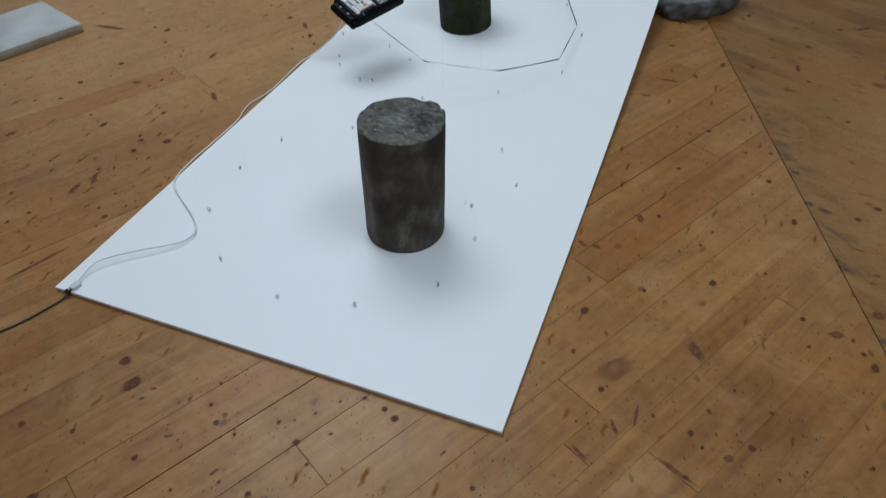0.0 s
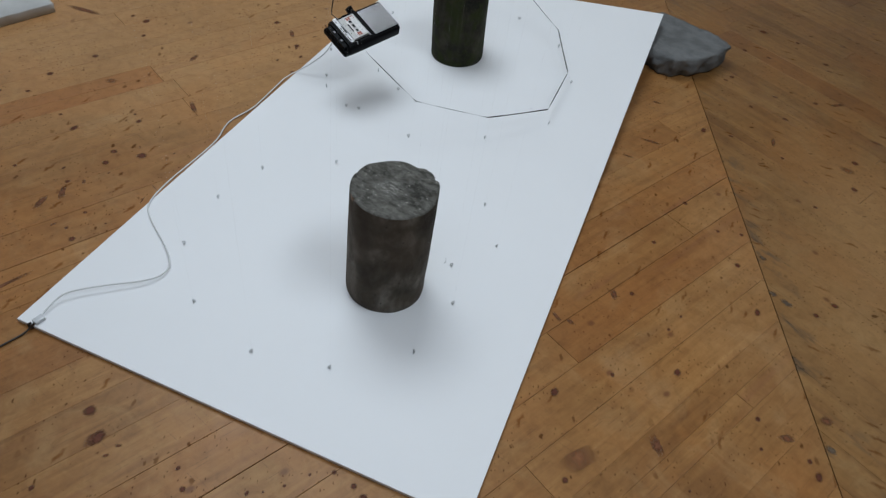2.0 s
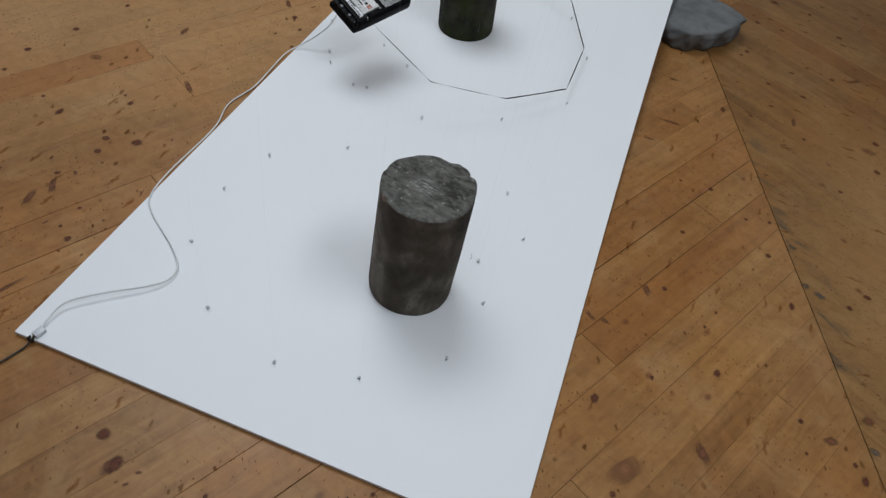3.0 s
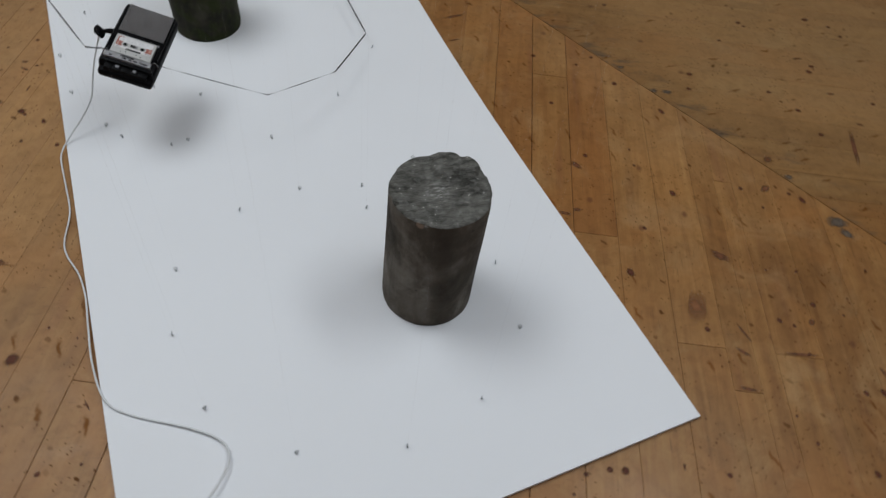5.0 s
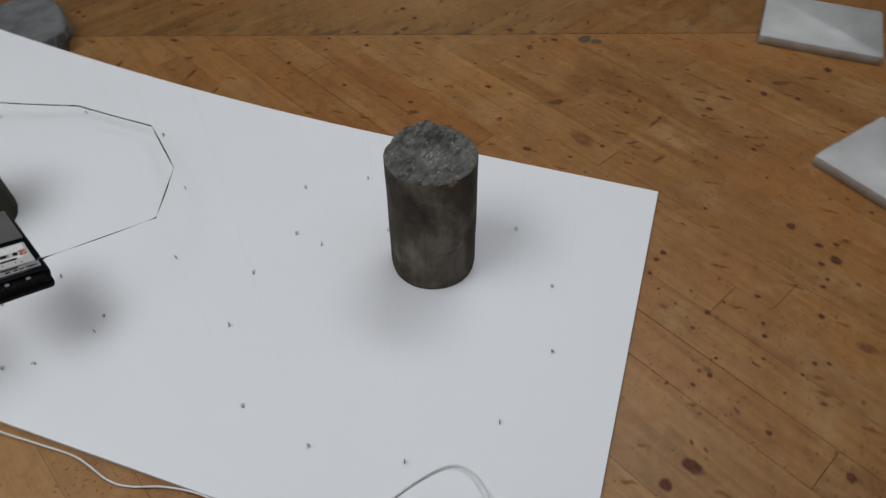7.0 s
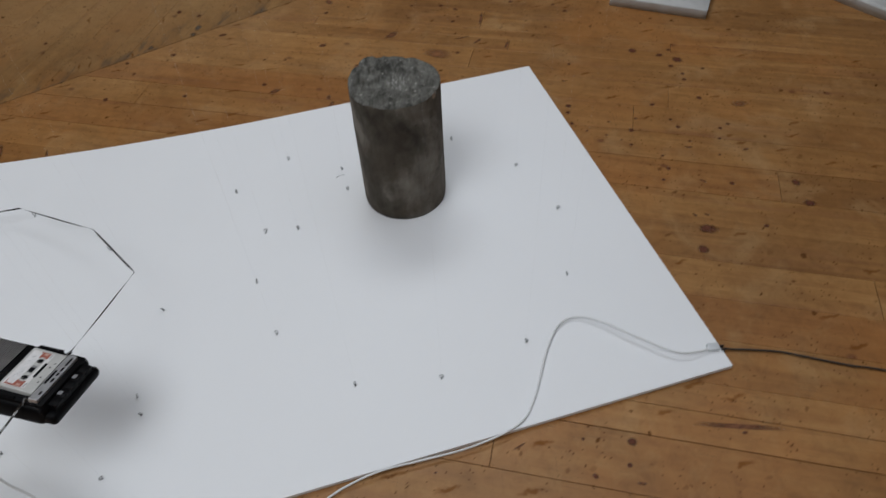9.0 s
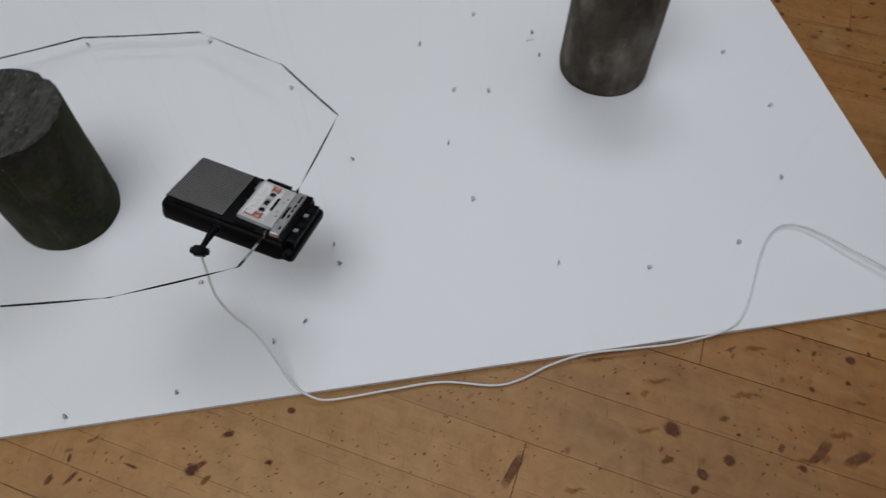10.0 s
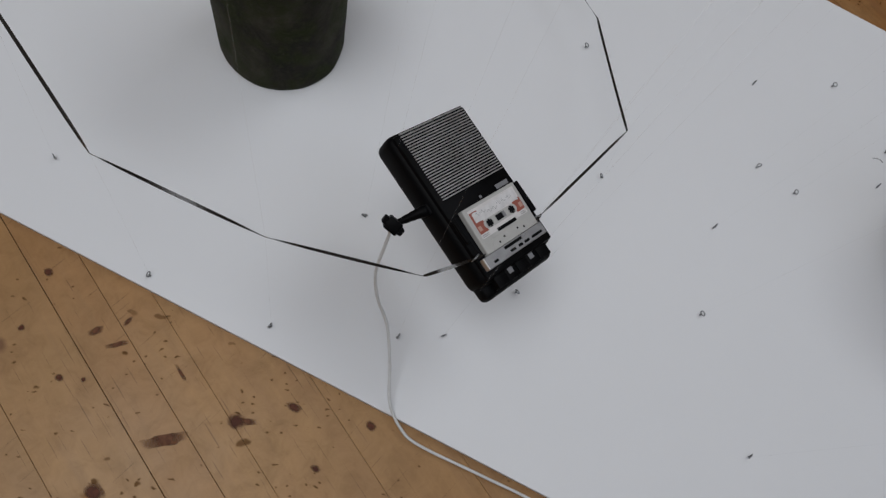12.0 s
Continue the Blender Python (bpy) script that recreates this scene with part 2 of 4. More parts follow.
def mottled(name, low, high, scale=6.0, rough=0.6, relief=0.1, dist=0.001, detail=5):
    m, t, b = material(name, rough)
    v = place(t)
    n = noise_tex(t, v, scale, detail, 0.6)
    f = noise_tex(t, v, scale * 22, 3, 0.6)
    c = ramp(t, n, [(0.3, low), (0.7, high)])
    c = mix(t, calc(t, "MULTIPLY", f, 0.25), c, low)
    link(t, c, b.inputs["Base Color"])
    link(t, ramp(t, n, [(0.3, rough * 0.85), (0.7, min(1.0, rough * 1.1))]), b.inputs["Roughness"])
    bump(t, b, f, relief, dist)
    return m


PLASTER = mottled("white_wall_paint", (0.74, 0.74, 0.72), (0.80, 0.80, 0.79), 2.0, 0.8)
BOARD = mottled("white_melamine", (0.775, 0.785, 0.80), (0.80, 0.81, 0.825), 1.6, 0.55, 0.03, 0.0003)


CRYSTALS = (-0.460, 0.535, 0.366)             # the pale broken heart of one core's upper end


def concrete(name, dark, mid, light, moss=None, worn_top=1.0, chip=None):
    """Old drilled concrete: stained cut sides, with grey broken stone where the surface faces up."""
    m, t, b = material(name, 0.85)
    v = place(t)
    wide = noise_tex(t, place(t, 0, (1, 1, 0.7)), 7, 5, 0.6, 0.2)
    streak = noise_tex(t, place(t, 0, (1, 1, 0.12)), 15, 4, 0.6, 0.4)
    fine = noise_tex(t, v, 210, 4, 0.7)
    b.inputs["Specular IOR Level"].default_value = 0.22
    side = ramp(t, wide, [(0.38, dark), (0.50, mid), (0.60, light)])
    side = mix(t, ramp(t, streak, [(0.48, 0.0), (0.70, 0.5)]), side, dark)
    if not moss:
        side = mix(t, ramp(t, noise_tex(t, v, 8, 3, 0.6, 0.4), [(0.42, 0.0), (0.62, 0.5)]), side, (0.080, 0.059, 0.041))
    if moss:
        side = mix(t, ramp(t, noise_tex(t, v, 15, 6, 0.72), [(0.44, 0.0), (0.58, 0.9)]), side, moss)
        side = mix(t, ramp(t, noise_tex(t, v, 120, 4, 0.7), [(0.52, 0.0), (0.70, 0.45)]), side, light)
    stone = t.nodes.new("ShaderNodeTexVoronoi")
    stone.inputs["Scale"].default_value = 105.0
    link(t, v, stone.inputs["Vector"])
    grit = ramp(t, stone.outputs["Color"], [(0.0, (0.05, 0.048, 0.040)), (0.5, (0.125, 0.122, 0.11)), (0.8, (0.26, 0.255, 0.245))])
    top = mix(t, 0.3, ramp(t, noise_tex(t, place(t, 15, (0.4, 1.3, 1)), 40, 6, 0.75), [(0.38, (0.026, 0.025, 0.021)), (0.62, (0.22, 0.215, 0.20))]), grit)
    crystal = calc(t, "MULTIPLY", calc(t, "GREATER_THAN", stone.outputs["Color"], 0.72), ramp(t, stone.outputs["Distance"], [(0.12, 1.0), (0.22, 0.0)]))
    top = mix(t, calc(t, "MULTIPLY", crystal, 0.8), top, (0.6, 0.58, 0.54))
    top = mix(t, 1.0, top, (worn_top, worn_top, worn_top * 0.97), "MULTIPLY")
    g = t.nodes.new("ShaderNodeNewGeometry")
    sep = t.nodes.new("ShaderNodeSeparateXYZ")
    link(t, g.outputs["True Normal"], sep.inputs[0])
    up = ramp(t, sep.outputs[2], [(0.22, 0.0), (0.45, 1.0)])
    c = mix(t, up, side, top)
    if chip:
        # a fresh tan break in the rim
        far = t.nodes.new("ShaderNodeVectorMath")
        far.operation = "DISTANCE"
        far.inputs[1].default_value = chip
        link(t, g.outputs["Position"], far.inputs[0])
        ragged = calc(t, "ADD", far.outputs["Value"], calc(t, "MULTIPLY", noise_tex(t, v, 90, 3, 0.6), 0.010))
        heart = t.nodes.new("ShaderNodeVectorMath")
        heart.operation = "DISTANCE"
        heart.inputs[1].default_value = CRYSTALS
        link(t, g.outputs["Position"], heart.inputs[0])
        broken = calc(t, "MULTIPLY", ramp(t, heart.outputs["Value"], [(0.008, 1.0), (0.036, 0.0)]), ramp(t, noise_tex(t, place(t, 15, (0.5, 1.2, 1)), 130, 4, 0.7), [(0.48, 0.0), (0.60, 1.0)]))
        c = mix(t, calc(t, "MULTIPLY", broken, 0.6), c, (0.52, 0.51, 0.49))
        c = mix(t, ramp(t, ragged, [(0.0120, 0.9), (0.0155, 0.0)]), c, (0.30, 0.215, 0.155))
    c = mix(t, calc(t, "MULTIPLY", fine, 0.5), c, mix(t, 1.0, c, (0.5, 0.48, 0.45), "MULTIPLY"))
    pore = t.nodes.new("ShaderNodeTexVoronoi")
    pore.inputs["Scale"].default_value = 48.0
    link(t, v, pore.inputs["Vector"])
    hole = calc(t, "MULTIPLY", ramp(t, pore.outputs["Distance"], [(0.10, 1.0), (0.17, 0.0)]), calc(t, "GREATER_THAN", pore.outputs["Color"], 0.72))
    c = mix(t, calc(t, "MULTIPLY", hole, 0.7), c, (0.03, 0.026, 0.022))
    link(t, c, b.inputs["Base Color"])
    coarse = calc(t, "MULTIPLY", calc(t, "MULTIPLY", noise_tex(t, v, 70, 5, 0.75), up), 2.5)
    bump(t, b, calc(t, "ADD", calc(t, "SUBTRACT", fine, hole), coarse), 0.75, 0.0022)
    return m


CORE_GREY = concrete("weathered_concrete", (0.032, 0.026, 0.019), (0.098, 0.086, 0.068), (0.235, 0.212, 0.180), None, 0.85, (-0.533, 0.460, 0.362))
CORE_MOSS = concrete("mossy_concrete", (0.010, 0.0095, 0.007), (0.024, 0.022, 0.014), (0.060, 0.055, 0.038), (0.022, 0.031, 0.004), 0.42)
STONE = mottled("grey_stone", (0.095, 0.098, 0.098), (0.20, 0.205, 0.205), 16.0, 0.9, 0.8, 0.004)
SLAB = mottled("white_slab", (0.42, 0.42, 0.41), (0.54, 0.54, 0.53), 9.0, 0.8, 0.25, 0.001)
BLACK = mottled("black_plastic", (0.0016, 0.0016, 0.0020), (0.0034, 0.0034, 0.0040), 30.0, 0.5, 0.25, 0.0002)
DARK, _, _ = material("black_recess", 0.6, color=(0.006, 0.006, 0.007))
KEYTOP = mottled("dark_grey_key", (0.0022, 0.0022, 0.0026), (0.0042, 0.0042, 0.0048), 40.0, 0.45)
GREY, _, _ = material("grey_print", 0.5, color=(0.20, 0.20, 0.21))
STRIP = mottled("grey_satin_metal", (0.30, 0.30, 0.31), (0.40, 0.40, 0.41), 70.0, 0.4)
STRIP.node_tree.nodes["Principled BSDF"].inputs["Metallic"].default_value = 0.6
SILVER = mottled("brushed_aluminium", (0.62, 0.62, 0.63), (0.74, 0.74, 0.75), 40.0, 0.32)
for socket in ("Metallic",):
    SILVER.node_tree.nodes["Principled BSDF"].inputs[socket].default_value = 0.85
for m in (BLACK, KEYTOP, DARK):
    m.node_tree.nodes["Principled BSDF"].inputs["Specular IOR Level"].default_value = 0.07
SHELL = mottled("ivory_cassette_plastic", (0.42, 0.415, 0.40), (0.50, 0.495, 0.475), 40.0, 0.4, 0.05, 0.0002)
PAPER = mottled("white_paper", (0.60, 0.58, 0.57), (0.72, 0.70, 0.69), 60.0, 0.7)
WHITEOUT = mottled("white_correction_paint", (0.58, 0.57, 0.57), (0.76, 0.75, 0.75), 90.0, 0.7, 0.3, 0.0003)
PALE_PRINT, _, _ = material("pale_print", 0.6, color=(0.50, 0.30, 0.24))
RED = mottled("red_orange_print", (0.25, 0.055, 0.036), (0.34, 0.100, 0.068), 60.0, 0.55)
TAPE = mottled("magnetic_tape", (0.012, 0.010, 0.009), (0.022, 0.018, 0.015), 60.0, 0.22, 0.02, 0.0001)
STEEL, _, _ = material("galvanised_steel", 0.35, 0.9, (0.30, 0.31, 0.32))
CORD = mottled("white_cord", (0.62, 0.63, 0.63), (0.72, 0.73, 0.73), 90.0, 0.5, 0.1, 0.0003)
CORD_BLACK = mottled("black_cord", (0.018, 0.013, 0.010), (0.034, 0.025, 0.020), 90.0, 0.5)
CLEAR = mottled("clear_connector_plastic", (0.50, 0.52, 0.54), (0.62, 0.64, 0.66), 90.0, 0.25)
PENCIL, _, _ = material("pencil_line", 0.6, color=(0.12, 0.12, 0.13))


def nylon():
    """Clear fishing line: nearly all light goes straight through, a little is scattered in it."""
    m, t, b = material("nylon_thread", 0.3, 0.0, (0.95, 0.95, 0.95))
    clear = t.nodes.new("ShaderNodeBsdfTransparent")
    clear.inputs[0].default_value = (0.980, 0.980, 0.980, 1)
    caught = node(t, "ShaderNodeBsdfDiffuse", Color=(0.044, 0.044, 0.044, 1))
    both = t.nodes.new("ShaderNodeAddShader")
    link(t, clear.outputs[0], both.inputs[0])
    link(t, caught.outputs[0], both.inputs[1])
    link(t, both.outputs[0], t.nodes["Material Output"].inputs["Surface"])
    return m


NYLON = nylon()

# ---------------------------------------------------------------- mesh helpers


def part(name, bm, mat, parent=None, label="", m=None, smooth=None):
    """Links a bmesh as one mesh object, under a thing where one is given."""
    me = bpy.data.meshes.new(name)
    if smooth is not None:
        for f in bm.faces:
            f.smooth = True
        for e in bm.edges:
            if len(e.link_faces) == 2 and e.calc_face_angle(0) > radians(smooth):
                e.smooth = False
    bm.normal_update()
    bm.to_mesh(me)
    bm.free()
    me.materials.append(mat)
    ob = new(name, me)
    if parent is not None:
        ob.parent = parent
    if m is not None:
        ob.matrix_local = m
    if label:
        ob["label"] = label
    return ob


def thing(name, m=None):
    ob = new(name)
    ob.empty_display_size = 0.05
    if m is not None:
        ob.matrix_world = m
    return ob


def box(bm, x0, y0, z0, x1, y1, z1, bevel=0.0, seg=2):
    r = bmesh.ops.create_cube(bm, size=1.0)
    bmesh.ops.transform(bm, matrix=Matrix.Translation(((x0 + x1) / 2, (y0 + y1) / 2, (z0 + z1) / 2)) @ Matrix.Diagonal((x1 - x0, y1 - y0, z1 - z0, 1)), verts=r["verts"])
    if bevel:
        edges = list({e for v in r["verts"] for e in v.link_edges})
        bmesh.ops.bevel(bm, geom=edges, offset=bevel, segments=seg, profile=0.5, affect="EDGES")
    return bm


def prism(bm, outline, z0, z1, chamfer=0.0):
    """A flat piece with the given outline; chamfer: worn upper edge."""
    bottom = [bm.verts.new((x, y, z0)) for x, y in outline]
    n = len(outline)
    if chamfer:
        mid = [bm.verts.new((x, y, z1 - chamfer)) for x, y in outline]
        top = []
        for i, (x, y) in enumerate(outline):
            a = Vector(outline[i - 1]) - Vector((x, y))
            c = Vector(outline[(i + 1) % n]) - Vector((x, y))
            d = a.normalized() + c.normalized()
            s = max(0.25, abs(a.normalized().cross(c.normalized())))
            d = d / s * chamfer if d.length > 1e-6 else Vector((0, 0))
            top.append(bm.verts.new((x + d.x, y + d.y, z1)))
        rings = [bottom, mid, top]
    else:
        top = [bm.verts.new((x, y, z1)) for x, y in outline]
        rings = [bottom, top]
    for lo, hi in zip(rings, rings[1:]):
        for i in range(n):
            bm.faces.new((lo[i], lo[(i + 1) % n], hi[(i + 1) % n], hi[i]))
    bm.faces.new(top)
    bm.faces.new(bottom[::-1])
    return bm


def smooth_path(points, steps=8):
    """A smooth line through the points."""
    p = [Vector(q) for q in points]
    p = [2 * p[0] - p[1]] + p + [2 * p[-1] - p[-2]]
    out = []
    for i in range(1, len(p) - 2):
        a, b, c, d = p[i - 1:i + 3]
        for k in range(steps):
            u = k / steps
            out.append(0.5 * (2 * b + (c - a) * u + (2 * a - 5 * b + 4 * c - d) * u ** 2 + (3 * b - a - 3 * c + d) * u ** 3))
    return out + [p[-2]]


def tube(bm, path, radius, seg=8):
    rings = []
    side = None
    for i, p in enumerate(path):
        d = (path[min(i + 1, len(path) - 1)] - path[max(i - 1, 0)]).normalized()
        if side is None:
            side = d.orthogonal().normalized()
        side = (side - d * side.dot(d)).normalized()
        up = d.cross(side)
        rings.append([bm.verts.new(p + radius * (math.cos(a) * side + math.sin(a) * up)) for a in [math.tau * k / seg for k in range(seg)]])
    for lo, hi in zip(rings, rings[1:]):
        for k in range(seg):
            bm.faces.new((lo[k], lo[(k + 1) % seg], hi[(k + 1) % seg], hi[k]))
    bm.faces.new(rings[0][::-1])
    bm.faces.new(rings[-1])
    return bm


def disc(bm, x, y, r, z0, z1, seg=20):
    return prism(bm, [(x + r * math.cos(math.tau * k / seg), y + r * math.sin(math.tau * k / seg)) for k in range(seg)], z0, z1)


# ---------------------------------------------------------------- the room
def wall(name, x0, y0, x1, y1):
    return tagged(part(name, box(bmesh.new(), x0, y0, -0.03, x1, y1, ROOM_Z), PLASTER), "unseen white plaster wall, added to bounce light into the room", "wall", kind="structure")


wall("wall_north", ROOM_X[0] - 0.2, ROOM_Y[1], ROOM_X[1] + 0.2, ROOM_Y[1] + 0.2)
wall("wall_south", ROOM_X[0] - 0.2, ROOM_Y[0] - 0.2, ROOM_X[1] + 0.2, ROOM_Y[0])
wall("wall_west", ROOM_X[0] - 0.2, ROOM_Y[0], ROOM_X[0], ROOM_Y[1])
wall("wall_east", ROOM_X[1], ROOM_Y[0], ROOM_X[1] + 0.2, ROOM_Y[1])


def ceiling():
    """The unseen ceiling, with openings cut through it for the skylights and the fill lamp."""
    bm = bmesh.new()
    holes = [(lx - sx / 2, lx + sx / 2, ly - sy / 2, ly + sy / 2) for lx, ly, sx, sy, _ in SKYLIGHTS_AND_FILL]
    xs = sorted({ROOM_X[0] - 0.2, ROOM_X[1] + 0.2, *[v for h in holes for v in h[:2]]})
    ys = sorted({ROOM_Y[0] - 0.2, ROOM_Y[1] + 0.2, *[v for h in holes for v in h[2:]]})
    for x0, x1 in zip(xs, xs[1:]):
        for y0, y1 in zip(ys, ys[1:]):
            cx, cy = (x0 + x1) / 2, (y0 + y1) / 2
            if not any(h[0] < cx < h[1] and h[2] < cy < h[3] for h in holes):
                box(bm, x0, y0, ROOM_Z, x1, y1, ROOM_Z + 0.2)
    tagged(part("ceiling", bm, PLASTER), "unseen white painted ceiling, open at two skylights and a fill lamp", "ceiling", kind="structure")


ceiling()

# ---------------------------------------------------------------- the white board and what stands on it
TOP = 0.012
BOARD_W, BOARD_L = 1.22, 2.455


def board_z(x, y):
    """The board's upper face: flat, but bent up towards the corner that rests on the stone."""
    return TOP + 0.0495 * max(0.0, y - 0.8) ** 2 * max(0.0, 1 + x / 1.05)


def white_board():
    bm = bmesh.new()
    nx, ny = 30, 60
    layers = []
    for down in (0.0, 0.0105):
        layers.append([[bm.verts.new((-BOARD_W * i / nx, BOARD_L * j / ny, board_z(-BOARD_W * i / nx, BOARD_L * j / ny) - down)) for i in range(nx + 1)] for j in range(ny + 1)])
    for k, g in enumerate(layers):
        for j in range(ny):
            for i in range(nx):
                q = (g[j][i], g[j + 1][i], g[j + 1][i + 1], g[j][i + 1])
                bm.faces.new(q if k == 0 else q[::-1])
    rim = [(j, 0) for j in range(ny)] + [(ny, i) for i in range(nx)] + [(j, nx) for j in range(ny, 0, -1)] + [(0, i) for i in range(nx, 0, -1)]
    for (a, b), (c, d) in zip(rim, rim[1:] + rim[:1]):
        bm.faces.new((layers[0][c][d], layers[0][a][b], layers[1][a][b], layers[1][c][d]))
    bmesh.ops.recalc_face_normals(bm, faces=bm.faces)
    edges = [e for e in bm.edges if e.calc_face_angle(0) > 1.0]
    bmesh.ops.bevel(bm, geom=edges, offset=0.0008, segments=1, affect="EDGES")
    board = part("white_board", bm, BOARD, smooth=30)
    return tagged(board, "large white laminated board lying on the floor and a stone", "board")


white_board()


def core(name, x, y, radius, height, mat, seed, lump, label, lean_x=0.0):
    """A drilled concrete core: cut round sides with fine rings, and a broken, rough upper end."""
    bm = bmesh.new()
    seg, rows, rings = 160, 34, 30
    lean = Vector((random.Random(seed).uniform(-1, 1), random.Random(seed + 1).uniform(-1, 1)))

    def top_z(px, py):
        q = Vector((px, py, seed * 3.1))
        calm = 1 - 0.65 * min(1.0, math.hypot(px, py) / radius) ** 5
        z = height + calm * (0.0050 * noise.fractal(Vector((px * 11 + py * 3, py * 34 - px * 9, seed)), 0.75, 2.1, 6) + 0.0035 * noise.noise(q * 11) - 0.004 * abs(noise.noise(q * 42))) + 0.012 * (lean.x * px + lean.y * py)
        for lx, ly, lr, lh in lump:
            d = math.hypot(px - lx, py - ly) / lr
            z += lh * min(1.0, max(0.0, 1 - d + 0.3 * noise.noise(q * 30)) * 5.0) * (0.85 + 0.4 * noise.noise(q * 34))
        return z

    def rim(a, z):
        q = Vector((math.cos(a) * 3, math.sin(a) * 3, z * 9 + seed))
        r = radius + 0.0012 * noise.noise(q) + 0.0006 * noise.noise(q * 6)
        chip = max(0.0, noise.noise(Vector((math.cos(a) * 4, math.sin(a) * 4, seed * 2.3))) - 0.05)
        edge = max(0.0, 1 - (height - z) / 0.018)
        foot = max(0.0, 1 - z / 0.012)
        return r - chip * 0.013 * edge ** 1.5 - 0.0018 * foot ** 2

    levels = []
    for j in range(rows + 1):
        u = 1 - (1 - j / rows) ** 1.35
        ring = []
        for k in range(seg):
            a = math.tau * k / seg
            ht = top_z(radius * math.cos(a), radius * math.sin(a)) - 0.003
            z = u * ht
            r = rim(a, min(z, height))
            ring.append(bm.verts.new((r * math.cos(a), r * math.sin(a), z)))
        levels.append(ring)
    for i in range(rings - 1, 0, -1):
        ring = []
        for k in range(seg):
            a = math.tau * k / seg
            r = rim(a, height) * i / rings * 1.012
            px, py = r * math.cos(a), r * math.sin(a)
            ring.append(bm.verts.new((px, py, top_z(px, py))))
        levels.append(ring)
    tip = (0, 0, top_z(0, 0))
    sides, cap = [[v.co.copy() for v in r] for r in levels[:rows + 1]], [[v.co.copy() for v in r] for r in levels[rows:]]
    bm.free()
    e = 0.02
    slope = Vector((-(board_z(x + e, y) - board_z(x - e, y)) / (2 * e), -(board_z(x, y + e) - board_z(x, y - e)) / (2 * e), 1)).normalized()
    whole = thing(name, Matrix.Translation((x, y, board_z(x, y) - 0.0003)) @ Vector((0, 0, 1)).rotation_difference(slope).to_matrix().to_4x4() @ Matrix.Rotation(lean_x, 4, "Y"))
    for piece, rows_of in (("drilled_side", sides), ("broken_top", cap)):
        bm = bmesh.new()
        net = [[bm.verts.new(c) for c in r] for r in rows_of]
        for lo, hi in zip(net, net[1:]):
            for k in range(seg):
                bm.faces.new((lo[k], lo[(k + 1) % seg], hi[(k + 1) % seg], hi[k]))
        if piece == "broken_top":
            end = bm.verts.new(tip)
            for k in range(seg):
                bm.faces.new((net[-1][k], net[-1][(k + 1) % seg], end))
        else:
            bm.faces.new(net[0][::-1])
        part(piece, bm, mat, whole, smooth=38)
    return tagged(whole, label, "concrete core")


core("concrete_core", -0.457, 0.540, 0.1105, 0.357, CORE_GREY, 3, [(0.062, 0.060, 0.058, 0.013), (0.085, 0.030, 0.045, 0.006)],
     "grey-brown drilled concrete cylinder with broken top on the board", 0.014)
core("concrete_core", -0.732, 1.810, 0.1065, 0.310, CORE_MOSS, 8, [(-0.03, 0.05, 0.06, 0.008)],
     "dark mossy green concrete cylinder with rough top, ringed by tape")

# ---------------------------------------------------------------- screw eyes and threads
RING_ONE = [(-0.652, 0.172), (-0.455, 0.217), (-0.286, 0.354), (-0.254, 0.556), (-0.310, 0.691), (-0.399, 0.690), (-0.218, 0.833),
            (-0.313, 0.990), (-0.493, 0.931), (-0.507, 0.847), (-0.659, 0.972), (-0.829, 0.945), (-1.017, 0.796), (-1.058, 0.614),
            (-1.025, 0.405), (-0.873, 0.239)]
RING_TWO = [(-0.676, 1.196), (-0.434, 1.325), (-0.251, 1.523), (-0.243, 1.813), (-0.361, 2.046), (-0.587, 2.200), (-0.868, 2.165), (-1.108, 1.991),
            (-1.201, 1.762), (-1.184, 1.566), (-1.110, 1.389)]
# where the tape bends round the thread over each of these
BENDS = [(-0.670, 1.214, 0.158), (-0.438, 1.334, 0.105), (-0.268, 1.535, 0.083), (-0.266, 1.808, 0.097), (-0.380, 2.045, 0.137), (-0.597, 2.190, 0.205),
         (-0.860, 2.155, 0.285), (-1.060, 1.990, 0.370), (-1.188, 1.745, 0.403), (-1.162, 1.568, 0.340), (-1.093, 1.396, 0.272)]
OTHERS = [(-1.072, 1.325), (-0.955, 1.527), (-0.831, 1.447), (-0.950, 1.250), (-0.903, 1.258)]


def screw_eye():
    eye = thing("screw_eye")
    bm = bmesh.new()
    loop = [Vector((0.0042 * math.cos(a), 0, 0.0086 + 0.0042 * math.sin(a))) for a in [math.tau * k / 16 - 1.57 for k in range(16)]]
    tube(bm, loop, 0.00095, 6)
    part("ring", bm, STEEL, eye, smooth=60)
    bm = bmesh.new()
    disc(bm, 0, 0, 0.0016, -0.002, 0.0050, 8)
    part("shank", bm, STEEL, eye, smooth=60)
    return tagged(eye, "tiny steel screw eye in the white board holding a nylon thread", "screw eye", "screw eyes in the board")


first_eye = None
turner = random.Random(4)
for x, y in RING_ONE + RING_TWO + OTHERS:
    m = pose(x, y, board_z(x, y) - 0.0003, turner.uniform(-14, 14), turner.uniform(-14, 14), turner.uniform(0, 180))
    if first_eye is None:
        first_eye = screw_eye()
        first_eye.matrix_world = m
    else:
        copy_thing(first_eye, m)


def thread(points, label="thin clear nylon thread stretched from the board to the ceiling"):
    base = Vector(points[0])
    bm = tube(bmesh.new(), [Vector(p) - base for p in points], 0.00032, 10)
    ob = part("nylon_thread", bm, NYLON, smooth=60)
    ob.location = base
    return tagged(ob, label, "thread", "threads over the board")


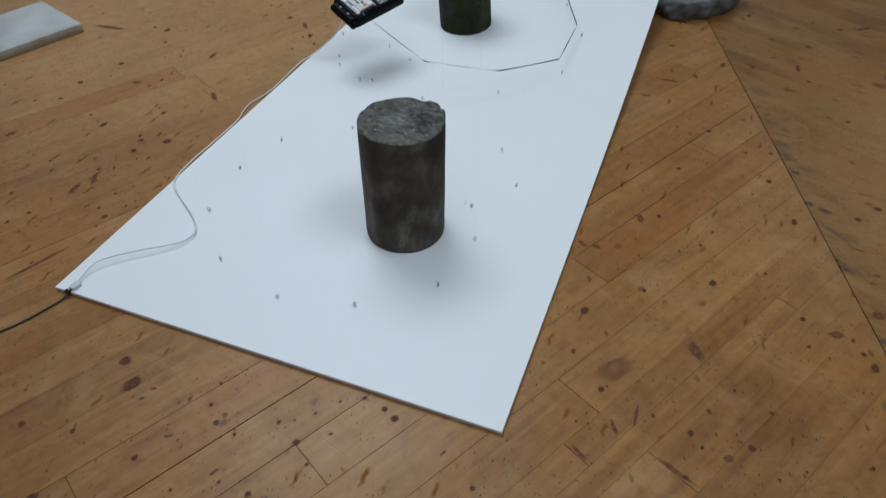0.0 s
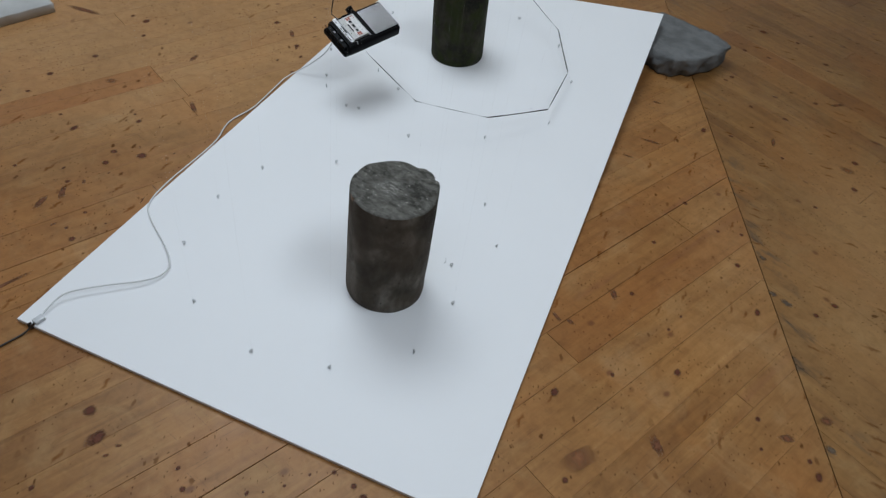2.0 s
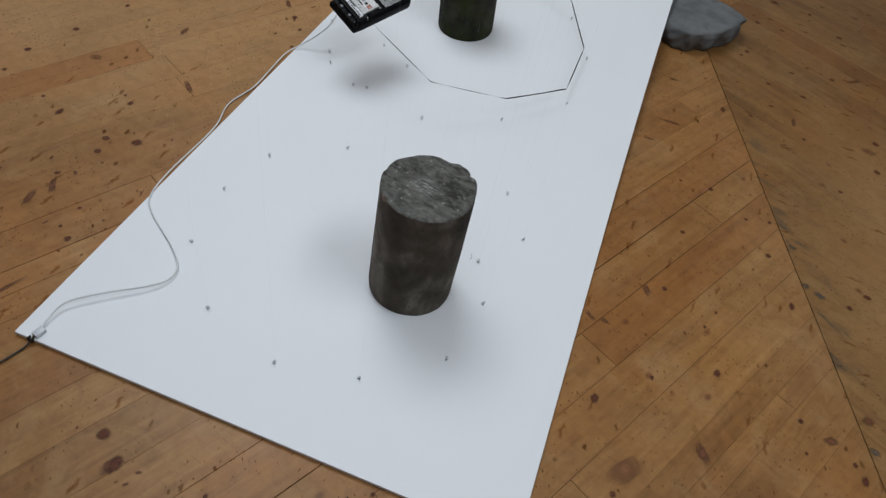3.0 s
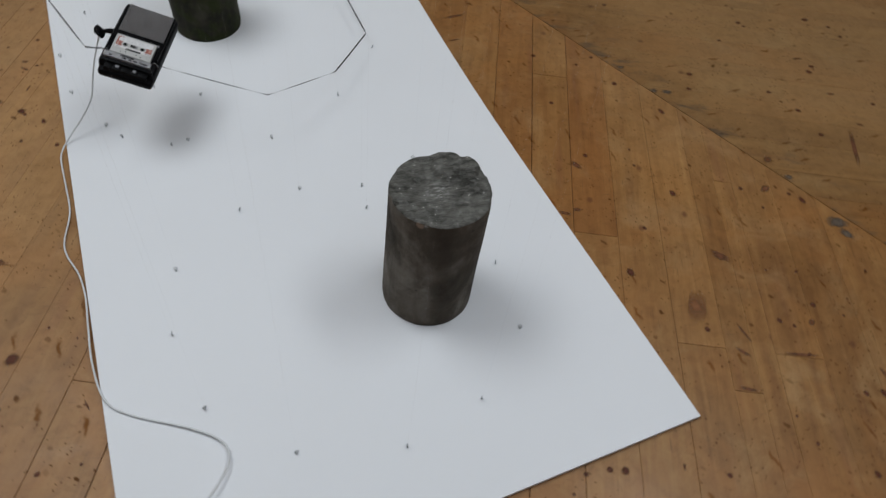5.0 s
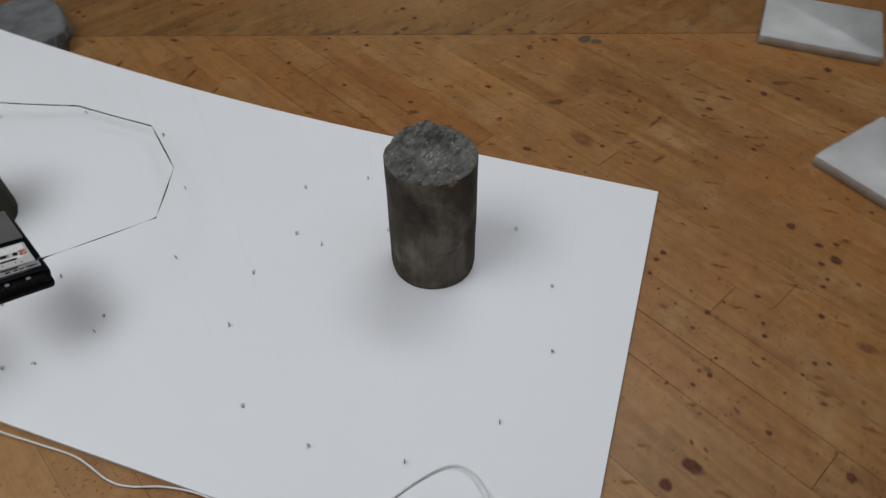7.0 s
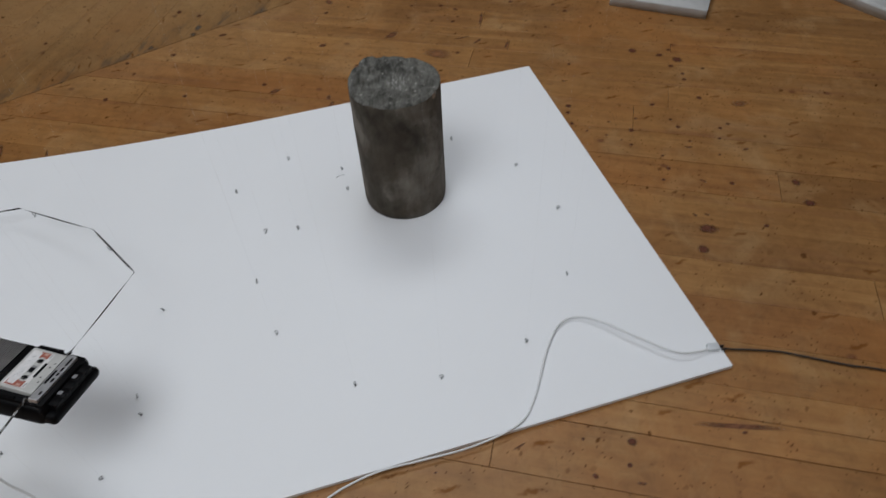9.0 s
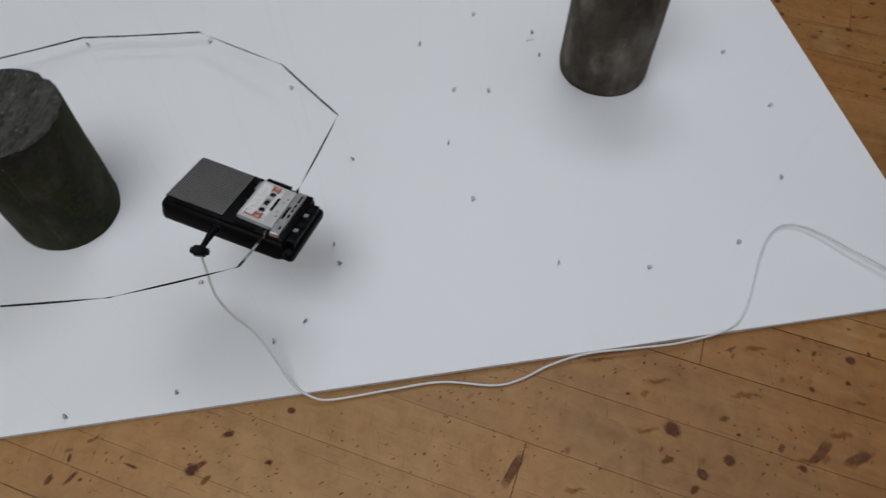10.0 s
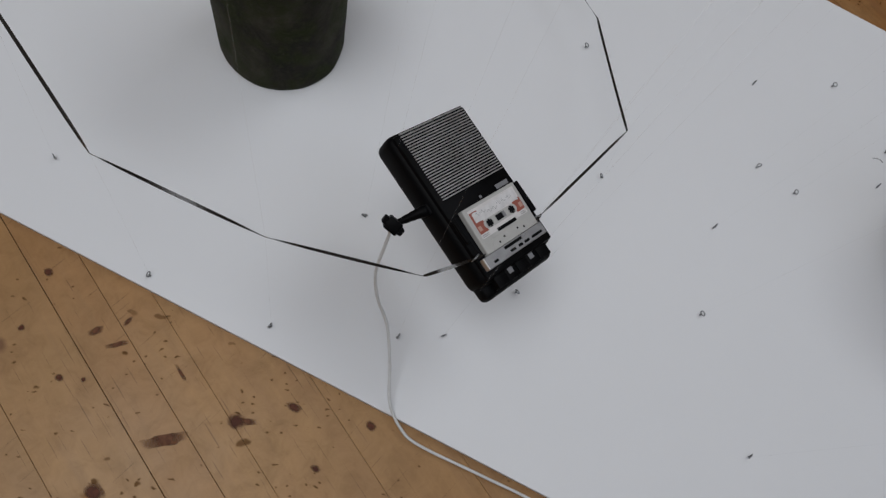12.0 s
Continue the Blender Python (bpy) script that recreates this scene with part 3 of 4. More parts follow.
for x, y in RING_ONE + OTHERS:
    thread([(x, y, board_z(x, y) + 0.006), (x, y, ROOM_Z)])
for (x, y), (bx, by, bz) in zip(RING_TWO, BENDS):
    thread([(x, y, board_z(x, y) + 0.006), (bx, by, bz), (bx, by, ROOM_Z)])

bm = bmesh.new()
tube(bm, smooth_path([(-0.338, 0.712, TOP + 0.0004), (-0.333, 0.700, TOP + 0.0004), (-0.336, 0.690, TOP + 0.0004)], 4), 0.0006, 6)
tagged(part("pencil_mark", bm, PENCIL), "short curved pencil mark on the white board", "mark")

# ---------------------------------------------------------------- cassette recorder
U = Vector((0.8673, -0.4158, -0.2737)).normalized()
V = Vector((0.4623, 0.8766, 0.1333))
V = (V - U * V.dot(U)).normalized()
N = U.cross(V)
REC = Matrix((U, V, N)).transposed().to_4x4()
REC.translation = Vector((-0.9572, 1.3869, 0.2787)) - V * 0.0045
RW, RL, RH = 0.141, 0.238, 0.046


def recorder():
    """Local x across, y towards the loudspeaker end, z out of the upper face."""
    rec = thing("cassette_recorder", REC)
    w, l = RW / 2, RL / 2
    bm = bmesh.new()
    box(bm, -w, -l + 0.014, -RH, w, l, -0.004, 0.011, 3)
    box(bm, -w + 0.006, -l + 0.018, -0.020, w - 0.006, l - 0.006, 0.0, 0.003, 2)
    part("body", bm, BLACK, rec, smooth=40)
    bm = box(bmesh.new(), -w + 0.004, -l - 0.004, -RH + 0.002, w - 0.001, -l + 0.034, -0.020, 0.009, 4)
    part("key_ledge", bm, BLACK, rec, smooth=40)
    bm = box(bmesh.new(), -0.0575, 0.0115, -0.001, 0.0605, l - 0.0045, 0.0012, 0.0008, 1)
    part("speaker_recess", bm, DARK, rec)
    first = None
    count = 27
    for k in range(count):
        y = 0.0135 + (l - 0.0205) * k / (count - 1)
        if first is None:
            first = part("grille_slat", box(bmesh.new(), -0.0560, -0.0008, 0.0, 0.0590, 0.0008, 0.0022, 0.0004, 1), SILVER, rec)
            first.location = (0, y, 0.0006)
        else:
            s = first.copy()
            scene.collection.objects.link(s)
            s.location = (0, y, 0.0006)
    part("badge", box(bmesh.new(), 0.030, -0.0085, 0.0, 0.054, -0.0020, 0.0013, 0.0005, 1), GREY, rec, "small grey name plate")
    part("indicator", disc(bmesh.new(), -0.001, -0.006, 0.0022, 0.0, 0.0011, 14), GREY, rec)
    # open cassette well and the strip in front of it
    part("cassette_well", box(bmesh.new(), -0.056, -l + 0.044, -0.001, 0.060, -0.013, 0.0010, 0.0005, 1), DARK, rec)
    part("side_rail", box(bmesh.new(), 0.056, -l + 0.060, 0.0, 0.064, -0.012, 0.0065, 0.0015, 2), BLACK, rec)
    part("side_rail", box(bmesh.new(), -0.064, -l + 0.070, 0.0, -0.0575, -0.012, 0.0040, 0.0015, 2), BLACK, rec)
    strip = part("name_strip", box(bmesh.new(), -0.061, -l + 0.028, -0.001, 0.055, -l + 0.0445, 0.0075, 0.0010, 2), STRIP, rec, "grey metal name strip")
    # bright bar modelled in place of the highlight on the strip's left end
    part("end_highlight", box(bmesh.new(), -0.0612, -l + 0.0285, 0.0, -0.0590, -l + 0.0440, 0.0082, 0.0004, 1), SILVER, strip, "bright metal bar for the highlight at the left end")
    part("printed_bar", box(bmesh.new(), -0.022, -l + 0.0385, 0.0074, 0.012, -l + 0.0425, 0.0079), BLACK, strip)
    for x0, x1 in ((-0.048, -0.040), (-0.016, -0.006), (0.000, 0.008), (0.012, 0.022), (0.027, 0.048)):
        part("printed_bar", box(bmesh.new(), x0, -l + 0.0315, 0.0074, x1, -l + 0.0350, 0.0079), BLACK, strip)
    # piano keys on the front edge
    for k in range(5):
        x = -0.052 + 0.0212 * k
        key = part("key", box(bmesh.new(), x, -l + 0.002, -0.024, x + 0.0210, -l + 0.027, -0.0068 - 0.0004 * (k % 2), 0.0007, 2), KEYTOP, rec, smooth=40)
        if k in (1, 3):
            part("key_symbol", box(bmesh.new(), x + 0.005, -l + 0.010, -0.0085, x + 0.0135, -l + 0.020, -0.0070), GREY, key)
    # guide pins by which the tape leaves the well
    for sx in (-1, 1):
        pin = tube(bmesh.new(), smooth_path([(sx * 0.056, -l + 0.052, 0.0), (sx * 0.060, -l + 0.052, 0.004), (sx * 0.066, -l + 0.050, 0.003), (sx * 0.069, -l + 0.050, -0.003)], 5), 0.0012, 6)
        part("guide_pin", pin, STEEL, rec, smooth=60)
    part("power_socket", box(bmesh.new(), -w - 0.002, 0.008, -0.026, -w + 0.004, 0.022, -0.012, 0.002, 2), DARK, rec)
    return tagged(rec, "black cassette recorder with silver speaker grille hanging above the board", "cassette recorder")


recorder()


def cassette():
    l = RL / 2
    m = REC @ pose(0.0, -l + 0.0765, 0.0016, 3.0)
    c = thing("audio_cassette", m)
    outline = [(-0.0502, -0.0315), (0.0502, -0.0315), (0.0502, 0.0300), (0.0487, 0.0319), (-0.0487, 0.0319), (-0.0502, 0.0300)]
    part("shell", prism(bmesh.new(), outline, 0.0, 0.0086, 0.0010), SHELL, c)
    part("head_panel", prism(bmesh.new(), [(-0.036, -0.0314), (0.036, -0.0314), (0.032, -0.0165), (-0.032, -0.0165)], 0.0080, 0.0098, 0.0006), SHELL, c)
    z = 0.0087
    part("paper_label", box(bmesh.new(), -0.044, -0.012, z - 0.0005, 0.044, 0.0275, z + 0.0003), PAPER, c, "white paper label, handwritten over")
    for x0, x1 in ((-0.0438, -0.0285), (0.0285, 0.0438)):
        part("label_stripe", box(bmesh.new(), x0, -0.0058, z, x1, 0.0115, z + 0.0005), RED, c, "red-orange printed block")
    part("label_stripe", box(bmesh.new(), -0.0436, 0.0112, z, -0.0300, 0.0240, z + 0.0006), RED, c, "red-orange printed corner")
    plate = [(0.0315 * sx + 0.006 * math.cos(a), 0.0018 + 0.0062 * math.sin(a)) for sx, a0 in ((0.8, -90), (-0.8, 90)) for a in [radians(a0 + 22.5 * k) for k in range(9)]]
    part("hub_plate", prism(bmesh.new(), plate, z, z + 0.0008), SHELL, c)
    rag = random.Random(6)
    white = [(-0.0405 + 0.0815 * k / 16, 0.0092 + rag.uniform(-0.0012, 0.0008)) for k in range(17)]
    white += [(0.0415 - 0.0815 * k / 16, 0.0252 - 0.0035 * (k / 16) ** 2 + rag.uniform(-0.0012, 0.0010)) for k in range(17)]
    part("blank_patch", prism(bmesh.new(), white, z, z + 0.0007), WHITEOUT, c, "white correction paint over the label, written on")
    part("window", box(bmesh.new(), -0.0085, -0.0020, z, 0.0040, 0.0060, z + 0.0011), DARK, c, "dark tape window")
    part("window", box(bmesh.new(), 0.0042, -0.0020, z, 0.0090, 0.0060, z + 0.0010), GREY, c, "grey end of the tape window")
    for sx, wide in ((-1, 0.011), (1, 0.010)):
        for k in range(2):
            part("printed_bar", box(bmesh.new(), sx * 0.037 - wide / 2, -0.0085 - 0.0022 * k, z, sx * 0.037 + wide / 2, -0.0077 - 0.0022 * k, z + 0.0005), GREY, c)
        part("printed_bar", box(bmesh.new(), sx * 0.0395 - 0.0026, -0.002, z, sx * 0.0395 + 0.0026, 0.0045, z + 0.0008), PALE_PRINT, c)
    for sx in (-1, 1):
        hub = part("reel_hub", disc(bmesh.new(), sx * 0.0213, 0.0015, 0.0055, z, z + 0.0012, 22), DARK, c)
        for k in range(6):
            a = math.tau * k / 6
            t = box(bmesh.new(), -0.0006, -0.0004, z, 0.0008, 0.0004, z + 0.0014)
            bmesh.ops.transform(t, matrix=Matrix.Translation((sx * 0.0213 + 0.0046 * math.cos(a), 0.0015 + 0.0046 * math.sin(a), 0)) @ Matrix.Rotation(a, 4, "Z"), verts=t.verts)
            part("hub_tooth", t, SHELL, hub)
    part("printed_bar", box(bmesh.new(), -0.0160, -0.0138, z, 0.0200, -0.0092, z + 0.0006), BLACK, c)
    rnd = random.Random(2)
    for k in range(7):
        x = -0.034 + 0.0098 * k
        y = 0.0165 + rnd.uniform(-0.002, 0.002)
        stroke = tube(bmesh.new(), smooth_path([(x, y, z + 0.0008), (x + 0.002, y + 0.003, z + 0.0008), (x + 0.004, y - 0.002, z + 0.0008), (x + 0.008, y + 0.001, z + 0.0008)], 4), 0.00017, 5)
        part("pen_stroke", stroke, GREY, c)
    for x in (-0.024, -0.013, 0.013, 0.024):
        part("panel_hole", disc(bmesh.new(), x, -0.0255 + 0.003 * (abs(x) < 0.02), 0.0015, 0.0095, 0.0101, 12), DARK, c)
    return tagged(c, "ivory audio cassette with red and white label in the recorder", "cassette")


cassette()


def tape_loop():
    """The tape, led out of the recorder and round the threads: upright on each thread, turning flatter between them."""
    l = RL / 2
    right = REC @ Vector((0.070, -l + 0.051, 0.001))
    left = REC @ Vector((-0.070, -l + 0.051, 0.001))
    stops = [REC @ Vector((0.05, -l + 0.048, 0.004)), right] + [Vector(p) for p in BENDS] + [left, REC @ Vector((-0.05, -l + 0.048, 0.004))]
    loop = thing("magnetic_tape")
    for n, (a, b) in enumerate(zip(stops, stops[1:])):
        bm = bmesh.new()
        d = (b - a).normalized()
        level = d.cross(Vector((0, 0, 1))).normalized()
        up = level.cross(d)
        rows = []
        steps = 20
        for k in range(steps + 1):
            u = k / steps
            turn = (0.10 + 1.30 * math.sin(math.pi * u) ** 0.55) * (1 if n % 3 else -1)
            across = math.cos(turn) * up + math.sin(turn) * level
            p = a.lerp(b, u) + Vector((0, 0, -0.0015 * math.sin(math.pi * u)))
            thick = across.cross(d) * 0.00012
            rows.append([bm.verts.new(p + q) for q in (across * 0.0021 + thick, across * 0.0021 - thick, across * -0.0021 - thick, across * -0.0021 + thick)])
        for lo, hi in zip(rows, rows[1:]):
            for k in range(4):
                bm.faces.new((lo[k], hi[k], hi[(k + 1) % 4], lo[(k + 1) % 4]))
        part("tape_stretch", bm, TAPE, loop)
    return tagged(loop, "dark brown magnetic tape stretched as a loop round the threads", "tape")


tape_loop()

# four threads that carry the recorder
for sx, sy in ((-1, 1), (1, 1), (-1, -1), (1, -1)):
    p = REC @ Vector((sx * 0.064, sy * (RL / 2 - 0.02), -0.004))
    thread([p, (p.x, p.y, ROOM_Z)], "thin clear nylon thread that carries the hanging recorder")

# ---------------------------------------------------------------- cords
cord = thing("white_power_cord")
SOCKET = REC @ Vector((-RW / 2, 0.015, -0.018))
PLUG = Vector((-1.051, 1.459, 0.270))
bm = bmesh.new()
WHITE_LINE = [PLUG, (-1.064, 1.458, 0.24), (-1.088, 1.455, 0.185), (-1.106, 1.438, 0.14), (-1.124, 1.409, 0.10), (-1.163, 1.380, 0.06), (-1.206, 1.354, 0.026),
              (-1.231, 1.320, 0.012), (-1.239, 1.283, 0.007), (-1.236, 1.18, 0.006), (-1.235, 1.08, 0.005), (-1.256, 0.985, 0.004), (-1.253, 0.932, 0.004),
              (-1.233, 0.865, 0.008), (-1.224, 0.79, 0.014), (-1.227, 0.70, 0.013), (-1.229, 0.60, 0.013), (-1.215, 0.500, 0.016),
              (-1.172, 0.445, 0.016), (-1.060, 0.368, 0.018), (-1.006, 0.315, 0.020), (-1.003, 0.268, 0.022), (-1.036, 0.224, 0.026),
              (-1.097, 0.172, 0.030), (-1.160, 0.110, 0.030), (-1.171, 0.060, 0.024), (-1.168, 0.020, 0.017)]
tube(bm, smooth_path(WHITE_LINE, 10), 0.0023, 8)
part("lead", bm, CORD, cord, smooth=60)
bm = bmesh.new()
sleeve = smooth_path([SOCKET, SOCKET.lerp(PLUG, 0.35) + Vector((0, 0, 0.002)), SOCKET.lerp(PLUG, 0.9)], 6)
rings = []
for k, p in enumerate(sleeve):
    u = k / (len(sleeve) - 1)
    d = (PLUG - SOCKET).normalized()
    a1 = d.orthogonal().normalized()
    a2 = d.cross(a1)
    r = 0.0078 if u < 0.15 else 0.0078 - 0.0040 * (u - 0.15) / 0.85 + (0.0005 if k % 2 else 0.0)
    rings.append([bm.verts.new(p + r * (math.cos(q) * a1 + math.sin(q) * a2)) for q in [math.tau * n / 14 for n in range(14)]])
for lo, hi in zip(rings, rings[1:]):
    for n in range(14):
        bm.faces.new((lo[n], lo[(n + 1) % 14], hi[(n + 1) % 14], hi[n]))
bm.faces.new(rings[0][::-1])
bm.faces.new(rings[-1])
part("plug", bm, BLACK, cord, "black tapered power plug", smooth=50)
bm = bmesh.new()
box(bm, -0.010, -0.008, -0.007, 0.010, 0.008, 0.007, 0.002, 2)
for k in range(3):
    box(bm, -0.009 + 0.007 * k, 0.007, -0.004, -0.005 + 0.007 * k, 0.012, 0.004, 0.001, 1)
    box(bm, -0.009 + 0.007 * k, -0.012, -0.004, -0.005 + 0.007 * k, -0.007, 0.004, 0.001, 1)
part("strain_clamp", bm, BLACK, cord, "black screw clamp joining plug and lead", m=Matrix.Translation(PLUG) @ pose(0, 0, 0, 30, 60, 20) @ Matrix.Scale(1.25, 4), smooth=40)
bm = box(bmesh.new(), -0.009, -0.012, 0.0, 0.009, 0.014, 0.010, 0.002, 2)
part("connector", bm, CLEAR, cord, "small clear terminal block", m=pose(-1.168, 0.018, TOP + 0.0002, 0, 0, -12), smooth=40)
tagged(cord, "thin white power cord curving over the board edge to the recorder", "cable")

black = thing("black_cord")
bm = tube(bmesh.new(), smooth_path([(-1.170, 0.006, 0.018), (-1.173, -0.006, 0.010), (-1.178, -0.024, 0.004), (-1.191, -0.061, 0.0035), (-1.215, -0.119, 0.0035), (-1.243, -0.165, 0.0035), (-1.291, -0.241, 0.0035),
                                    (-1.336, -0.322, 0.0035), (-1.52, -0.60, 0.0035), (-1.85, -0.98, 0.0035), (-2.5, -1.5, 0.0035), (-4.95, -2.2, 0.0035)], 10), 0.0024, 8)
part("lead", bm, CORD_BLACK, black, smooth=60)
for dx in (-0.005, 0.004):
    bm = bmesh.new()
    box(bm, -0.0012, -0.004, 0.0, 0.0012, 0.006, 0.0165, 0.0008, 1)
    part("cable_tie", bm, CORD_BLACK, black, "black clip over the board's edge", m=pose(-1.174 + dx, -0.002, 0.003, 0, 0, -12))
tagged(black, "thin black cord lying on the plank floor by the board's corner", "cable")


# ---------------------------------------------------------------- stone and white slabs
def stone():
    """A flat broken piece of grey stone beside the board."""
    low = [(-0.12, 2.30), (-0.02, 2.225), (0.06, 2.190), (0.125, 2.185), (0.205, 2.25), (0.29, 2.34), (0.335, 2.46), (0.315, 2.505), (0.20, 2.56), (0.0, 2.61), (-0.12, 2.48)]
    cx, cy = 0.11, 2.39
    bm = bmesh.new()
    seg, rows, rings = 80, 10, 12

    def under(x, y, z):
        return (x, y, min(z, board_z(min(x, 0.0), y) - 0.0108)) if x < 0.015 else (x, y, z)

    pts = [Vector((x, y)) for x, y in low]
    edge = []
    for k in range(seg):
        u = k / seg * len(pts)
        i = int(u)
        edge.append(pts[i].lerp(pts[(i + 1) % len(pts)], u - i))
    levels = []
    for j in range(rows + 1):
        z = 0.090 * j / rows
        ring = []
        for k, p in enumerate(edge):
            d = Vector((p.x - cx, p.y - cy))
            s = 1.0 + 0.10 * noise.fractal(Vector((d.x * 12, d.y * 12, z * 16)), 0.8, 2.0, 4) - 0.10 * (1 - z / 0.090) ** 2 - 0.04 * (z / 0.090) ** 4
            top = 0.010 * noise.noise(Vector((p.x * 9, p.y * 9, 4)))
            ring.append(bm.verts.new(under(cx + d.x * s, cy + d.y * s, z + top * z / 0.090)))
        levels.append(ring)
    for i in range(rings - 1, 0, -1):
        ring = []
        for v in levels[rows]:
            x, y = cx + (v.co.x - cx) * i / rings, cy + (v.co.y - cy) * i / rings
            z = 0.090 + 0.010 * noise.noise(Vector((x * 9, y * 9, 4))) * i / rings + 0.004 * noise.fractal(Vector((x, y, 1)) * 22, 0.8, 2, 4)
            ring.append(bm.verts.new(under(x, y, z)))
        levels.append(ring)
    for lo, hi in zip(levels, levels[1:]):
        for k in range(seg):
            bm.faces.new((lo[k], lo[(k + 1) % seg], hi[(k + 1) % seg], hi[k]))
    tip = bm.verts.new((cx, cy, 0.090))
    for k in range(seg):
        bm.faces.new((levels[-1][k], levels[-1][(k + 1) % seg], tip))
    bm.faces.new(levels[0][::-1])
    return tagged(part("stone", bm, STONE, smooth=35), "flat broken grey stone on the floor beside the board", "stone")


stone()


def slab(x, y, dx, dy, width, depth, thick, seed):
    """A white slab with its corner at x, y, one side along (dx, dy) and the other to the left of that."""
    bm = bmesh.new()
    n = 18
    rnd = random.Random(seed)
    outline = []
    corners = [(0, 0), (width, 0), (width, depth), (0, depth)]
    for i in range(4):
        a, b = Vector(corners[i]), Vector(corners[(i + 1) % 4])
        for k in range(n):
            p = a.lerp(b, k / n)
            if k:
                p += Vector((rnd.uniform(-1, 1), rnd.uniform(-1, 1))) * 0.0011
            outline.append((p.x, p.y))
    prism(bm, outline, 0.0, thick, 0.003)
    ob = part("white_slab", bm, SLAB, smooth=50)
    ob.matrix_world = pose(x, y, 0.0, 0, 0, math.degrees(math.atan2(dy, dx)))
    return tagged(ob, "square white slab lying loose on the plank floor", "slab", "white slabs on the floor")


slab(0.287, -0.430, -0.190, -0.250, 0.345, 0.345, 0.034, 1)
slab(0.962, -0.250, -0.030, -0.414, 0.42, 0.35, 0.036, 2)
slab(0.147, -1.162, -0.250, -0.10, 0.345, 0.345, 0.035, 3)
slab(-2.250, 1.238, -0.935, 0.34, 0.350, 0.345, 0.038, 4)

# ---------------------------------------------------------------- the plank floor
floor = tagged(part("floor", box(bmesh.new(), ROOM_X[0], ROOM_Y[0], -0.03, ROOM_X[1], ROOM_Y[1], -0.007), GAP),
               "worn varnished pine plank floor laid in two mitred fields", "floor", kind="structure")


def clip(poly, p, n):
    """The part of a polygon on the side of the line through p to which n points."""
    out = []
    for i, a in enumerate(poly):
        b = poly[(i + 1) % len(poly)]
        da, db = (a - p).dot(n), (b - p).dot(n)
        if da >= 0:
            out.append(a)
        if (da >= 0) != (db >= 0):
            out.append(a.lerp(b, da / (da - db)))
    return out


OPEN_JOINTS = (0.391, 1.267, 2.030)


def plank_field(angle, lines, side, mat, seed, joints, heart=None):
    rnd = random.Random(seed)
    d = Vector((math.cos(radians(angle)), math.sin(radians(angle))))
    n = Vector((-d.y, d.x))
    seam_d = Vector((math.cos(radians(SEAM_A)), math.sin(radians(SEAM_A))))
    seam_n = Vector((-seam_d.y, seam_d.x)) * side
    seam_p = Vector(SEAM_P)
    for o0, o1 in zip(lines, lines[1:]):
        cuts = [-10.0]
        while cuts[-1] < 10:
            cuts.append(cuts[-1] + rnd.uniform(2.4, 4.4))
        for key, values in joints.items():
            if abs(o0 - key) < 0.02:
                cuts = sorted([c for c in cuts if all(abs(c - v) > 0.7 for v in values) and not values[0] < c < values[-1]] + list(values))
        for c0, c1 in zip(cuts, cuts[1:]):
            g = rnd.choice((0.0001, 0.0001, 0.0002, 0.0002, 0.0003, 0.0005))
            if any(min(abs(o0 - v), abs(o1 - v)) < 0.005 for v in OPEN_JOINTS) and side > 0:
                g = 0.0010 if o1 < 1.5 else 0.0005
            poly = [d * u + n * o for u, o in ((c0 + 0.0006, o0 + g), (c1 - 0.0006, o0 + g), (c1 - 0.0006, o1 - g), (c0 + 0.0006, o1 - g))]
            poly = clip(poly, seam_p + seam_n * 0.0016, seam_n)
            for p, q in ((Vector((ROOM_X[0], 0)), Vector((1, 0))), (Vector((ROOM_X[1], 0)), Vector((-1, 0))), (Vector((0, ROOM_Y[0])), Vector((0, 1))), (Vector((0, ROOM_Y[1])), Vector((0, -1)))):
                if len(poly) > 2:
                    poly = clip(poly, p, q)
            if len(poly) < 3:
                continue
            area = 0.5 * sum(a.x * b.y - b.x * a.y for a, b in zip(poly, poly[1:] + poly[:1]))
            if abs(area) < 0.002:
                continue
            if area < 0:
                poly = poly[::-1]
            clean = [p for i, p in enumerate(poly) if (p - poly[i - 1]).length > 0.004]
            part("plank", prism(bmesh.new(), [(p.x, p.y) for p in clean], -0.02, rnd.uniform(-0.0004, 0.0), 0.0004), heart if heart and 1.90 < o0 < 1.97 and c1 < 0.2 else mat, floor)


LINES_A = [-0.478, -0.350, -0.226, -0.170, -0.100, 0.022, 0.147, 0.270, 0.391, 0.516, 0.640, 0.760, 0.880, 1.000, 1.120, 1.193,
           1.267, 1.397, 1.525, 1.655, 1.778, 1.906, 1.965, 2.030, 2.148]
LINES_B = [0.802, 0.906, 1.047, 1.172, 1.259, 1.403, 1.467, 1.600, 1.725]


def extend(lines, low, high, seed):
    rnd = random.Random(seed)
    out = list(lines)
    while out[0] > low:
        out.insert(0, out[0] - rnd.choice((0.06, 0.10, 0.115, 0.125, 0.14)))
    while out[-1] < high:
        out.append(out[-1] + rnd.choice((0.06, 0.10, 0.115, 0.125, 0.14)))
    return out


plank_field(ANGLE_A, extend(LINES_A, -6.6, 7.6, 5), 1, WOOD_A, 11, {-0.100: (0.202,), -0.170: (0.086,), -0.350: (0.206,), 0.147: (0.53,), -0.226: (0.815,), 1.904: (0.170, 2.5), 1.965: (0.170, 2.5), 2.030: (-0.9, 2.2), 1.775: (0.205, 2.7), 1.655: (0.180, 2.3)}, HEARTWOOD)
